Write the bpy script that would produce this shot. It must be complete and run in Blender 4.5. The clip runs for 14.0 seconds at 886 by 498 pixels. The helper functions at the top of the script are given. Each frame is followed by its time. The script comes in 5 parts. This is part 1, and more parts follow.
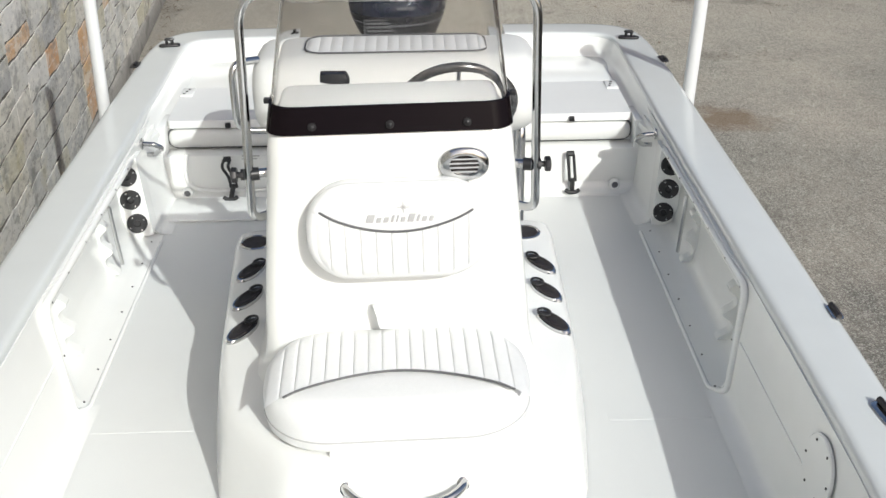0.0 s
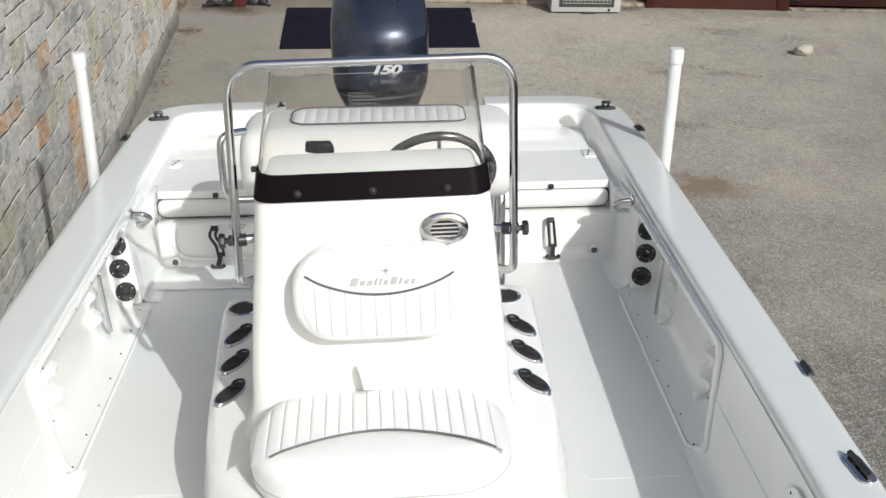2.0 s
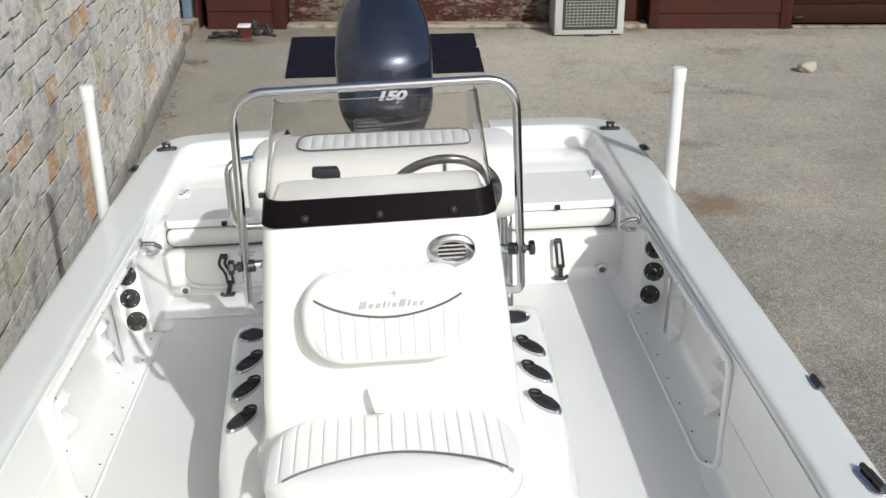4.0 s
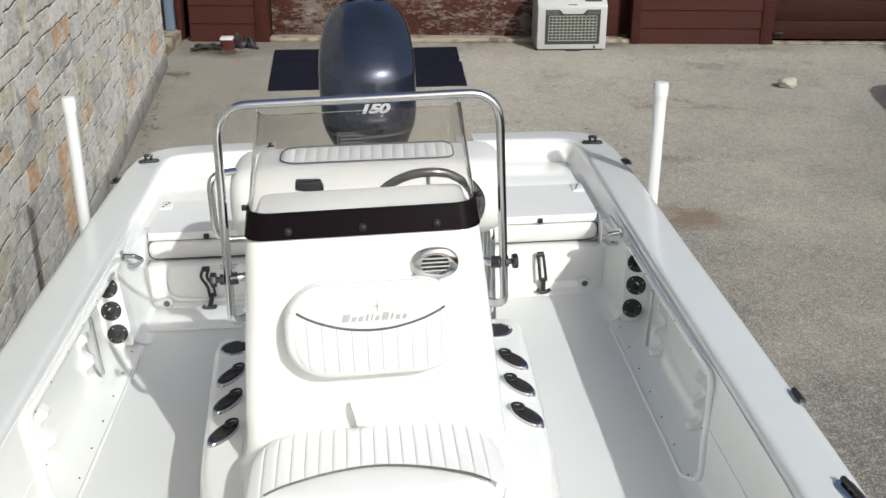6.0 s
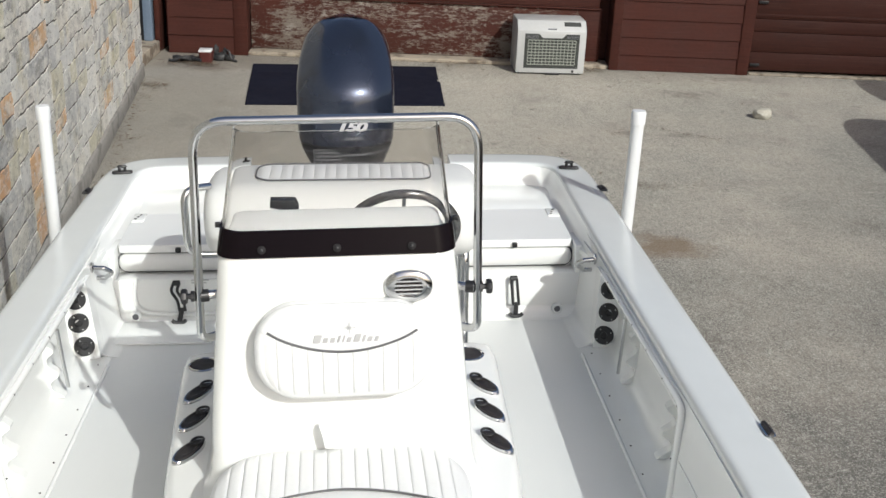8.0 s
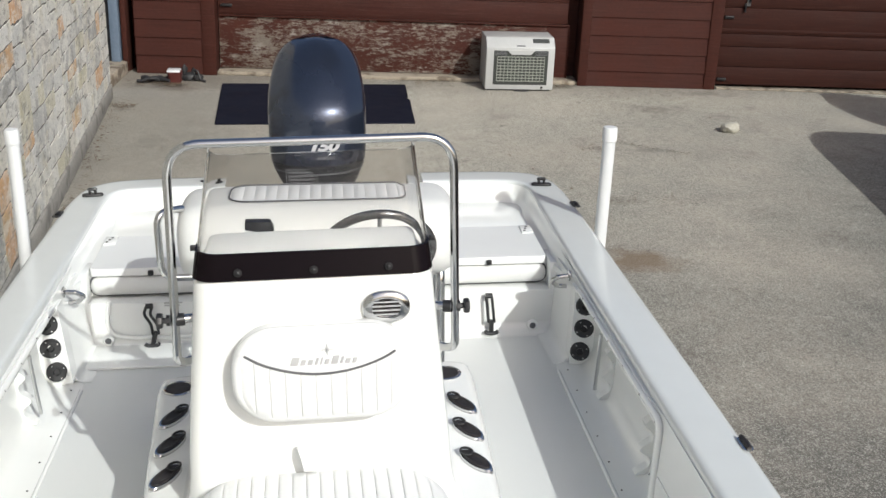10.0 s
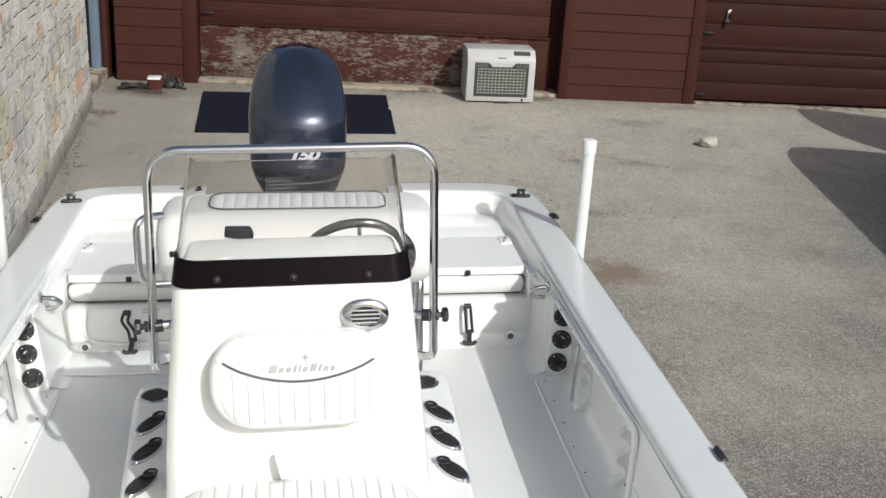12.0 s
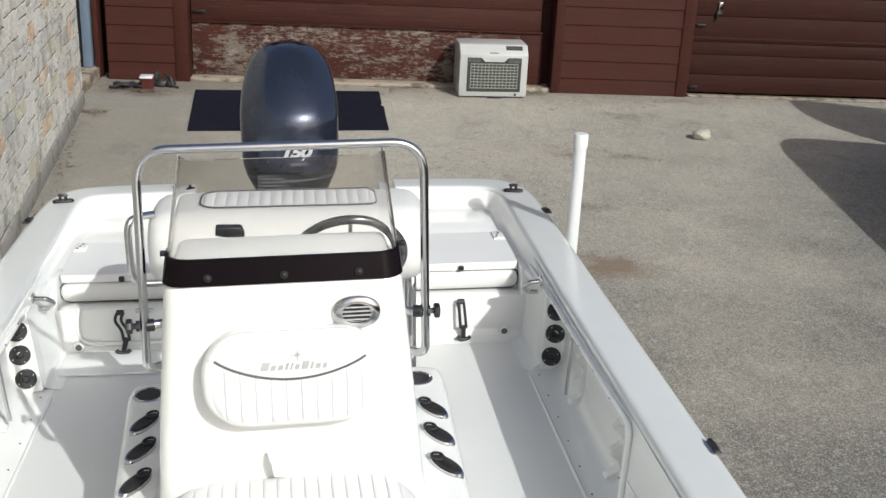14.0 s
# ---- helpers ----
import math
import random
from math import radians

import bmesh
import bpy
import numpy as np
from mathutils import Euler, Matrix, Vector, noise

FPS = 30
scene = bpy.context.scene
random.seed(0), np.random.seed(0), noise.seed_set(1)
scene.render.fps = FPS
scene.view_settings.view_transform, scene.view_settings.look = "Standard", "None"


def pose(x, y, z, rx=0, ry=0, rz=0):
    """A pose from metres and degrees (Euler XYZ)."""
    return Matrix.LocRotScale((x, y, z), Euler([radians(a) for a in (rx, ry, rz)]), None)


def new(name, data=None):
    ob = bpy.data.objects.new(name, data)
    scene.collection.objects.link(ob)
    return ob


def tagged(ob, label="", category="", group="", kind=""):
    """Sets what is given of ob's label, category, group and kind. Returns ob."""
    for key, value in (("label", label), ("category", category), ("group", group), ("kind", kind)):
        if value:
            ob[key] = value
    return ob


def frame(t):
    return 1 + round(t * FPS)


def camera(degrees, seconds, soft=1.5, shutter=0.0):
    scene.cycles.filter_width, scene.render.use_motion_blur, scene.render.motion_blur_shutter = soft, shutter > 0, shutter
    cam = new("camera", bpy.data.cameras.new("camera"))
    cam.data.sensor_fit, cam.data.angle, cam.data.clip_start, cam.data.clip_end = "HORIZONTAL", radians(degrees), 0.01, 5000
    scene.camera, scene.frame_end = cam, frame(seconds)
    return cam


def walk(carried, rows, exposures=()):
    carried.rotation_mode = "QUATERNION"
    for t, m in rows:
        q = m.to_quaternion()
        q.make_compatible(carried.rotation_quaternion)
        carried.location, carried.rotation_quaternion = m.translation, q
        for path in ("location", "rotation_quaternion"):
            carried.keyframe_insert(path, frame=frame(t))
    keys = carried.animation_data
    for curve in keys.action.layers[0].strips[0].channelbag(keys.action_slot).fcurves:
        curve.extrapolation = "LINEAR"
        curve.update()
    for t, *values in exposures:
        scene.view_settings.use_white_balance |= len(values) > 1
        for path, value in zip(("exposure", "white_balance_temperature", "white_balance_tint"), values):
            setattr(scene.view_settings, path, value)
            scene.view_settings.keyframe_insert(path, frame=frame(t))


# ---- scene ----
cam = camera(44.23, 14.0, soft=1.5)
walk(cam, [
    (0.0, pose(0.012, 0.089, 2.822, 60.763, -1.187, -1.859)),
    (0.2, pose(0.015, 0.080, 2.830, 63.138, -1.400, -1.733)),
    (0.5, pose(0.020, 0.059, 2.843, 65.751, -1.178, -1.266)),
    (0.7, pose(0.021, 0.040, 2.853, 67.965, -1.138, -1.530)),
    (1.0, pose(0.017, 0.009, 2.859, 70.065, -1.560, -1.844)),
    (1.2, pose(0.017, -0.002, 2.856, 68.724, -1.498, -2.137)),
    (1.5, pose(0.016, -0.005, 2.852, 66.710, -1.280, -1.915)),
    (1.7, pose(0.018, -0.003, 2.849, 65.665, -0.866, -2.013)),
    (2.0, pose(0.021, -0.001, 2.845, 64.516, -1.056, -2.723)),
    (2.5, pose(0.026, -0.009, 2.847, 65.372, -0.099, -2.037)),
    (3.0, pose(0.029, -0.019, 2.844, 66.247, 0.338, -2.196)),
    (3.2, pose(0.027, -0.024, 2.846, 66.150, 0.390, -2.770)),
    (5.3, pose(0.024, -0.016, 2.839, 65.755, 0.126, -2.692)),
    (5.5, pose(0.021, -0.019, 2.844, 66.105, -0.157, -2.743)),
    (6.0, pose(0.022, -0.022, 2.844, 66.544, -0.233, -3.607)),
    (6.5, pose(0.024, -0.025, 2.843, 66.364, -0.090, -3.317)),
    (7.0, pose(0.021, -0.023, 2.842, 66.136, -0.266, -3.228)),
    (7.5, pose(0.027, -0.010, 2.839, 65.483, -1.423, -3.956)),
    (7.8, pose(0.020, -0.002, 2.847, 66.793, -1.470, -4.094)),
    (8.0, pose(0.018, -0.002, 2.849, 67.533, -2.395, -4.254)),
    (8.2, pose(0.014, 0.000, 2.853, 68.018, -2.225, -4.220)),
    (8.5, pose(0.015, -0.002, 2.851, 68.260, -2.522, -5.373)),
    (8.7, pose(0.013, 0.001, 2.852, 68.042, -2.355, -5.119)),
    (10.8, pose(0.003, 0.005, 2.856, 68.712, -2.692, -6.845)),
    (11.0, pose(0.003, 0.005, 2.856, 68.722, -2.909, -6.940)),
    (11.5, pose(0.001, 0.003, 2.857, 69.080, -3.005, -6.731)),
    (12.0, pose(0.001, -0.009, 2.856, 69.082, -3.159, -6.795)),
    (12.5, pose(0.012, -0.012, 2.856, 68.918, -2.846, -7.357)),
    (13.0, pose(0.011, -0.011, 2.854, 69.230, -2.552, -7.734)),
    (13.2, pose(0.009, -0.009, 2.850, 68.643, -2.431, -7.313)),
    (13.5, pose(0.014, -0.011, 2.855, 68.682, -2.517, -7.149)),
    (14.0, pose(0.014, -0.010, 2.857, 68.873, -2.590, -7.244)),
], exposures=[(0.0, 0.0), (14.0, 0.0)])

# ---- light ----
SUN_WAY = Vector((-0.650, 1.22, -1.0)).normalized()      # the way that sunlight travels
world = bpy.data.worlds.new("sky")
scene.world = world
world.use_nodes = True
wn = world.node_tree
wn.nodes.clear()
sky = wn.nodes.new("ShaderNodeTexSky")
sky.sky_type, sky.sun_disc = "NISHITA", False
sky.sun_elevation = math.asin(-SUN_WAY.z)
sky.sun_rotation = math.atan2(-SUN_WAY.x, -SUN_WAY.y)
sky.dust_density, sky.air_density, sky.ozone_density = 3.2, 0.75, 0.62
bg = wn.nodes.new("ShaderNodeBackground")
bg.inputs["Strength"].default_value = 0.136
wo = wn.nodes.new("ShaderNodeOutputWorld")
wn.links.new(sky.outputs["Color"], bg.inputs["Color"])
wn.links.new(bg.outputs["Background"], wo.inputs["Surface"])
sun_data = bpy.data.lights.new("sun", "SUN")
sun_data.energy, sun_data.angle, sun_data.color = 3.42, radians(0.53), (0.972, 1.0, 0.970)
sun = new("sun", sun_data)
sun.matrix_world = Matrix.Translation((6, -12, 12)) @ SUN_WAY.to_track_quat("-Z", "Y").to_matrix().to_4x4()


# ---- materials ----
def material(name, colour, rough=0.5, metal=0.0, vary=0.06, scale=8.0, fine=60.0, bump=0.0, bump_scale=120.0, coat=0.0,
             colour2=None, spots=None, per_piece=0.0, coords="Object", spec=0.5, depth=0.01):
    """Surface with a base colour that varies at two scales, an uneven gloss and fine relief."""
    m = bpy.data.materials.new(name)
    m.use_nodes = True
    nt = m.node_tree
    b = nt.nodes["Principled BSDF"]
    b.inputs["Metallic"].default_value = metal
    b.inputs["Coat Weight"].default_value = coat
    b.inputs["Coat Roughness"].default_value = 0.08
    b.inputs["Specular IOR Level"].default_value = spec
    tc = nt.nodes.new("ShaderNodeTexCoord")
    big = nt.nodes.new("ShaderNodeTexNoise")
    big.inputs["Scale"].default_value, big.inputs["Detail"].default_value = scale, 5
    small = nt.nodes.new("ShaderNodeTexNoise")
    small.inputs["Scale"].default_value, small.inputs["Detail"].default_value = fine, 3
    for n in (big, small):
        nt.links.new(tc.outputs[coords], n.inputs["Vector"])
    add = nt.nodes.new("ShaderNodeMath")
    add.operation = "ADD"
    nt.links.new(big.outputs["Fac"], add.inputs[0])
    nt.links.new(small.outputs["Fac"], add.inputs[1])
    last = add.outputs[0]
    if per_piece:
        info = nt.nodes.new("ShaderNodeNewGeometry")
        mul = nt.nodes.new("ShaderNodeMath")
        mul.operation = "MULTIPLY_ADD"
        mul.inputs[1].default_value = per_piece
        nt.links.new(info.outputs["Random Per Island"], mul.inputs[0])
        nt.links.new(last, mul.inputs[2])
        last = mul.outputs[0]
    ramp = nt.nodes.new("ShaderNodeMapRange")
    ramp.inputs["From Min"].default_value, ramp.inputs["From Max"].default_value = 0.55, 1.45 + per_piece
    nt.links.new(last, ramp.inputs["Value"])
    mix = nt.nodes.new("ShaderNodeMix")
    mix.data_type = "RGBA"
    lo = tuple(c * (1 - vary) for c in colour)
    hi = colour2 or tuple(min(1.0, c * (1 + vary)) for c in colour)
    mix.inputs[6].default_value, mix.inputs[7].default_value = (*lo, 1), (*hi, 1)
    nt.links.new(ramp.outputs["Result"], mix.inputs[0])
    out = mix.outputs[2]
    if spots:
        sc, sd, sz, amount = spots
        dirt = nt.nodes.new("ShaderNodeTexNoise")
        dirt.inputs["Scale"].default_value, dirt.inputs["Detail"].default_value = sd, 6
        nt.links.new(tc.outputs[coords], dirt.inputs["Vector"])
        cut = nt.nodes.new("ShaderNodeMapRange")
        cut.inputs["From Min"].default_value, cut.inputs["From Max"].default_value = sz, sz + 0.12
        cut.inputs["To Max"].default_value = amount
        nt.links.new(dirt.outputs["Fac"], cut.inputs["Value"])
        mix2 = nt.nodes.new("ShaderNodeMix")
        mix2.data_type = "RGBA"
        mix2.inputs[7].default_value = (*sc, 1)
        nt.links.new(cut.outputs["Result"], mix2.inputs[0])
        nt.links.new(out, mix2.inputs[6])
        out = mix2.outputs[2]
    nt.links.new(out, b.inputs["Base Color"])
    gl = nt.nodes.new("ShaderNodeMapRange")
    gl.inputs["From Min"].default_value, gl.inputs["From Max"].default_value = 0.3, 0.7
    gl.inputs["To Min"].default_value, gl.inputs["To Max"].default_value = max(0.02, rough * 0.85), min(1, rough * 1.15)
    nt.links.new(big.outputs["Fac"], gl.inputs["Value"])
    nt.links.new(gl.outputs["Result"], b.inputs["Roughness"])
    if bump:
        bt = nt.nodes.new("ShaderNodeTexNoise")
        bt.inputs["Scale"].default_value, bt.inputs["Detail"].default_value = bump_scale, 4
        nt.links.new(tc.outputs[coords], bt.inputs["Vector"])
        bp = nt.nodes.new("ShaderNodeBump")
        bp.inputs["Strength"].default_value, bp.inputs["Distance"].default_value = bump, depth
        nt.links.new(bt.outputs["Fac"], bp.inputs["Height"])
        nt.links.new(bp.outputs["Normal"], b.inputs["Normal"])
    return m


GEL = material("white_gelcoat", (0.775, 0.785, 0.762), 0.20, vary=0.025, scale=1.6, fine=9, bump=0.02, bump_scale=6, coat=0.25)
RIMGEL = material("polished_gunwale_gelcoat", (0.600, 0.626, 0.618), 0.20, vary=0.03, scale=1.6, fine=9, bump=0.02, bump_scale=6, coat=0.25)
DECK = material("textured_deck_gelcoat", (0.672, 0.684, 0.668), 0.40, vary=0.04, scale=2.5, fine=300, bump=0.08, bump_scale=420)
LID = material("grey_white_nonskid_lid", (0.705, 0.715, 0.705), 0.45, vary=0.04, scale=2.5, fine=300, bump=0.08, bump_scale=420)
VINYL = material("white_marine_vinyl", (0.72, 0.73, 0.725), 0.42, vary=0.03, scale=5, fine=90, bump=0.10, bump_scale=260)
IVORY = material("ivory_vinyl", (0.655, 0.662, 0.645), 0.45, vary=0.03, scale=5, fine=90, bump=0.08, bump_scale=260)
PIPING = material("grey_piping", (0.10, 0.10, 0.105), 0.5, vary=0.15)
STEEL = material("polished_steel", (0.58, 0.58, 0.575), 0.14, 1.0, vary=0.05, scale=14)
BLACK = material("black_plastic", (0.012, 0.012, 0.013), 0.35, vary=0.2, scale=30)
RUBBER = material("black_rubber", (0.022, 0.022, 0.023), 0.6, vary=0.25, scale=30)
DARK = material("dark_hollow", (0.02, 0.017, 0.017), 0.5, vary=0.2, scale=40)
BAND = material("black_windscreen_band", (0.006, 0.004, 0.005), 0.18, vary=0.1, spec=0.06)
PVC = material("white_pvc", (0.63, 0.645, 0.65), 0.35, vary=0.03, scale=9, spots=((0.55, 0.53, 0.48), 7, 0.60, 0.35))
COWL = material("metallic_blue_grey_cowl", (0.030, 0.039, 0.064), 0.27, 0.62, vary=0.16, scale=3, fine=90, coat=0.7, bump=0.16, bump_scale=4, depth=0.03,
                spots=((0.016, 0.017, 0.020), 5, 0.56, 0.40))
COWL_LOW = material("charcoal_cowl", (0.015, 0.017, 0.020), 0.30, 0.25, vary=0.15, scale=5, fine=70, coat=0.2)
DECAL = material("silver_decal", (0.48, 0.48, 0.49), 0.35, 0.2, vary=0.05)
DECAL_DIM = material("grey_decal", (0.14, 0.145, 0.155), 0.4, 0.2, vary=0.1)
LOGO = material("grey_embroidery", (0.42, 0.42, 0.42), 0.6, vary=0.08)


def glass(name, tint):
    m = bpy.data.materials.new(name)
    m.use_nodes = True
    b = m.node_tree.nodes["Principled BSDF"]
    b.inputs["Base Color"].default_value = (*tint, 1)
    b.inputs["Transmission Weight"].default_value = 1.0
    b.inputs["Roughness"].default_value = 0.0
    b.inputs["IOR"].default_value = 1.22
    return m


SMOKE = glass("smoked_acrylic", (0.78, 0.768, 0.75))


# ---- building blocks ----
ORIGIN = {}
BOAT = (Matrix.Translation((0, 4.0, 1.4)) @ Matrix.Rotation(-0.0279, 4, "Y") @ Matrix.Rotation(-0.0280, 4, "X")
        @ Matrix.Translation((0, -4.0, -1.4)))           # the boat sits a little bow-up and heeled
HELM = (BOAT @ Matrix.Translation((-0.002, 2.5, 1.5)) @ Matrix.Rotation(radians(1.4), 4, "Z") @ Matrix.Rotation(radians(-0.4), 4, "Y")
        @ Matrix.Translation((0, -2.5, -1.5)))           # the console stands slightly askew
YARD = Matrix.Identity(4)
FRONT = Matrix.Translation((0, 12.575, 0)) @ Matrix.Rotation(-0.0672, 4, "Z")   # garage front: x along, y into it
SIDE = Matrix.Translation((-2.0, 8.3, 0)) @ Matrix.Rotation(0.055, 4, "Z")      # stone wall: y along, x into the yard


def thing(name, base, space, label, category, group="", kind=""):
    """An Empty at the base of a thing; its parts are built in the coordinates of its space."""
    e = new(name)
    e.empty_display_size = 0.05
    e.matrix_world = space @ Matrix.Translation(base)
    ORIGIN[e.name] = Vector(base)
    return tagged(e, label, category, group, kind)


def part(name, bm, mat, parent, label="", smooth=True, kind=""):
    """Links a bmesh as ONE mesh object under a thing or under a part."""
    me = bpy.data.meshes.new(name)
    bmesh.ops.recalc_face_normals(bm, faces=bm.faces)
    o = ORIGIN[parent.name]
    bmesh.ops.translate(bm, verts=bm.verts, vec=-o)
    bm.to_mesh(me)
    bm.free()
    for mm in (mat if isinstance(mat, (list, tuple)) else [mat]):
        me.materials.append(mm)
    if smooth:
        me.set_sharp_from_angle(angle=radians(38))
    else:
        me.polygons.foreach_set("use_smooth", [False] * len(me.polygons))
    ob = new(name, me)
    ob.parent = parent
    ORIGIN[ob.name] = o
    return tagged(ob, label, "", "", kind)


def solid(name, bm, mat, space, base, label, category, group="", kind="", smooth=True):
    """A thing of one mesh."""
    me = bpy.data.meshes.new(name)
    bmesh.ops.recalc_face_normals(bm, faces=bm.faces)
    bmesh.ops.translate(bm, verts=bm.verts, vec=-Vector(base))
    bm.to_mesh(me)
    bm.free()
    for mm in (mat if isinstance(mat, (list, tuple)) else [mat]):
        me.materials.append(mm)
    if smooth:
        me.set_sharp_from_angle(angle=radians(38))
    ob = new(name, me)
    ob.matrix_world = space @ Matrix.Translation(base)
    ORIGIN[ob.name] = Vector(base)
    return tagged(ob, label, category, group, kind)


def B():
    return bmesh.new()


def box(bm, x0, x1, y0, y1, z0, z1, bev=0.0, seg=2):
    g = bmesh.ops.create_cube(bm, size=1.0)
    vs = g["verts"]
    bmesh.ops.scale(bm, vec=(x1 - x0, y1 - y0, z1 - z0), verts=vs)
    bmesh.ops.translate(bm, vec=((x0 + x1) / 2, (y0 + y1) / 2, (z0 + z1) / 2), verts=vs)
    if bev:
        es = list({e for v in vs for e in v.link_edges})
        bmesh.ops.bevel(bm, geom=es, offset=bev, segments=seg, profile=0.5, affect="EDGES")
    return bm


def loft(bm, rings, closed=True, caps=(True, True), material_index=0):
    """Skin through rings of equal point counts."""
    rows = [[bm.verts.new(p) for p in r] for r in rings]
    n = len(rows[0])
    for a, b in zip(rows, rows[1:]):
        for i in range(n if closed else n - 1):
            j = (i + 1) % n
            f = bm.faces.new((a[i], a[j], b[j], b[i]))
            f.material_index, f.smooth = material_index, True
    if closed and caps[0]:
        bm.faces.new(rows[0][::-1])
    if closed and caps[1]:
        bm.faces.new(rows[-1])
    return rows


def rrect(x0, x1, y0, y1, r, n=6):
    """Outline of a rounded rectangle, counter-clockwise, as (x, y)."""
    r = min(r, (x1 - x0) / 2 - 1e-4, (y1 - y0) / 2 - 1e-4)
    out = []
    for cx, cy, a0 in ((x1 - r, y0 + r, -90), (x1 - r, y1 - r, 0), (x0 + r, y1 - r, 90), (x0 + r, y0 + r, 180)):
        for k in range(n + 1):
            a = radians(a0 + 90 * k / n)
            out.append((cx + r * math.cos(a), cy + r * math.sin(a)))
    return out


def curve(points, steps=8):
    """A smooth line through points."""
    p = [Vector(q) for q in points]
    p = [2 * p[0] - p[1]] + p + [2 * p[-1] - p[-2]]
    out = []
    for i in range(1, len(p) - 2):
        for k in range(steps):
            t = k / steps
            a, b, c, d = p[i - 1], p[i], p[i + 1], p[i + 2]
            out.append(0.5 * ((2 * b) + (c - a) * t + (2 * a - 5 * b + 4 * c - d) * t * t + (3 * b - a - 3 * c + d) * t ** 3))
    return out + [p[-2]]


def bend(points, r, n=6):
    """A line with its corners rounded to radius r."""
    p = [Vector(q) for q in points]
    out = [p[0]]
    for a, b, c in zip(p, p[1:], p[2:]):
        u, v = (a - b).normalized(), (c - b).normalized()
        half = u.angle(v) / 2
        d = min(r / math.tan(half), (a - b).length * 0.49, (c - b).length * 0.49)
        s, e = b + u * d, b + v * d
        for k in range(n + 1):
            t = k / n
            out.append(s * (1 - t) ** 2 + b * 2 * t * (1 - t) + e * t ** 2)
    return out + [p[-1]]


def tube(bm, path, r, n=12, flat=1.0, caps=True, close=False):
    """A round bar along a path."""
    path = [Vector(q) for q in path]
    rings, up = [], None
    m = len(path)
    for i, q in enumerate(path):
        if close:
            d = (path[(i + 1) % m] - path[i - 1]).normalized()
        else:
            d = (path[min(i + 1, m - 1)] - path[max(i - 1, 0)]).normalized()
        if up is None:
            up = Vector((0, 0, 1)) if abs(d.z) < 0.9 else Vector((0, 1, 0))
        side = d.cross(up).normalized()
        up = side.cross(d).normalized()
        rings.append([q + (side * math.cos(2 * math.pi * k / n) + up * math.sin(2 * math.pi * k / n) * flat) * r for k in range(n)])
    if close:
        rings.append(rings[0])
        rows = [[bm.verts.new(p) for p in rr] for rr in rings[:-1]]
        rows.append(rows[0])
        for a, b in zip(rows, rows[1:]):
            for k in range(n):
                bm.faces.new((a[k], a[(k + 1) % n], b[(k + 1) % n], b[k])).smooth = True
    else:
        loft(bm, rings, caps=(caps, caps))
    return bm


def lathe(bm, profile, m, n=24):
    """Turns (radius, height) round the z axis of the pose m."""
    loft(bm, [[m @ Vector((r * math.cos(2 * math.pi * k / n), r * math.sin(2 * math.pi * k / n), h)) for k in range(n)] for r, h in profile])
    return bm


def facing(place, way, spin=0.0):
    """A pose at place whose z axis points along way."""
    return Matrix.Translation(place) @ Vector(way).to_track_quat("Z", "Y").to_matrix().to_4x4() @ Matrix.Rotation(spin, 4, "Z")


# ---- yard ----
def node_kit(m):
    """Shortcuts for layering colours on a material: its socket, layer(), rng(), tex(), mask()."""
    nt = m.node_tree
    b = nt.nodes["Principled BSDF"]
    tc = nt.nodes.new("ShaderNodeTexCoord")

    def layer(base, fac, colour):
        mx = nt.nodes.new("ShaderNodeMix")
        mx.data_type = "RGBA"
        mx.inputs[7].default_value = (*colour, 1)
        nt.links.new(fac, mx.inputs[0])
        nt.links.new(base, mx.inputs[6])
        return mx.outputs[2]

    def rng(sock, lo, hi, to_lo, to_hi):
        r = nt.nodes.new("ShaderNodeMapRange")
        r.inputs["From Min"].default_value, r.inputs["From Max"].default_value = lo, hi
        r.inputs["To Min"].default_value, r.inputs["To Max"].default_value = to_lo, to_hi
        nt.links.new(sock, r.inputs["Value"])
        return r.outputs["Result"]

    def tex(scale, detail, rough=0.5, stretch=(1, 1, 1)):
        n = nt.nodes.new("ShaderNodeTexNoise")
        n.inputs["Scale"].default_value, n.inputs["Detail"].default_value, n.inputs["Roughness"].default_value = scale, detail, rough
        mp = nt.nodes.new("ShaderNodeMapping")
        mp.inputs["Scale"].default_value = stretch
        nt.links.new(tc.outputs["Object"], mp.inputs["Vector"])
        nt.links.new(mp.outputs["Vector"], n.inputs["Vector"])
        return n.outputs["Fac"]

    def mask(centre, size, ragged, scale):
        """Distance from a spot, with a ragged rim."""
        sub = nt.nodes.new("ShaderNodeVectorMath")
        sub.operation = "SUBTRACT"
        sub.inputs[1].default_value = centre
        nt.links.new(tc.outputs["Object"], sub.inputs[0])
        mul = nt.nodes.new("ShaderNodeVectorMath")
        mul.operation = "MULTIPLY"
        mul.inputs[1].default_value = size
        nt.links.new(sub.outputs[0], mul.inputs[0])
        ln = nt.nodes.new("ShaderNodeVectorMath")
        ln.operation = "LENGTH"
        nt.links.new(mul.outputs[0], ln.inputs[0])
        ad = nt.nodes.new("ShaderNodeMath")
        ad.operation = "MULTIPLY_ADD"
        ad.inputs[1].default_value = ragged
        nt.links.new(tex(scale, 6, 0.7), ad.inputs[0])
        nt.links.new(ln.outputs["Value"], ad.inputs[2])
        return ad.outputs[0]

    return nt, b, tc, layer, rng, tex, mask


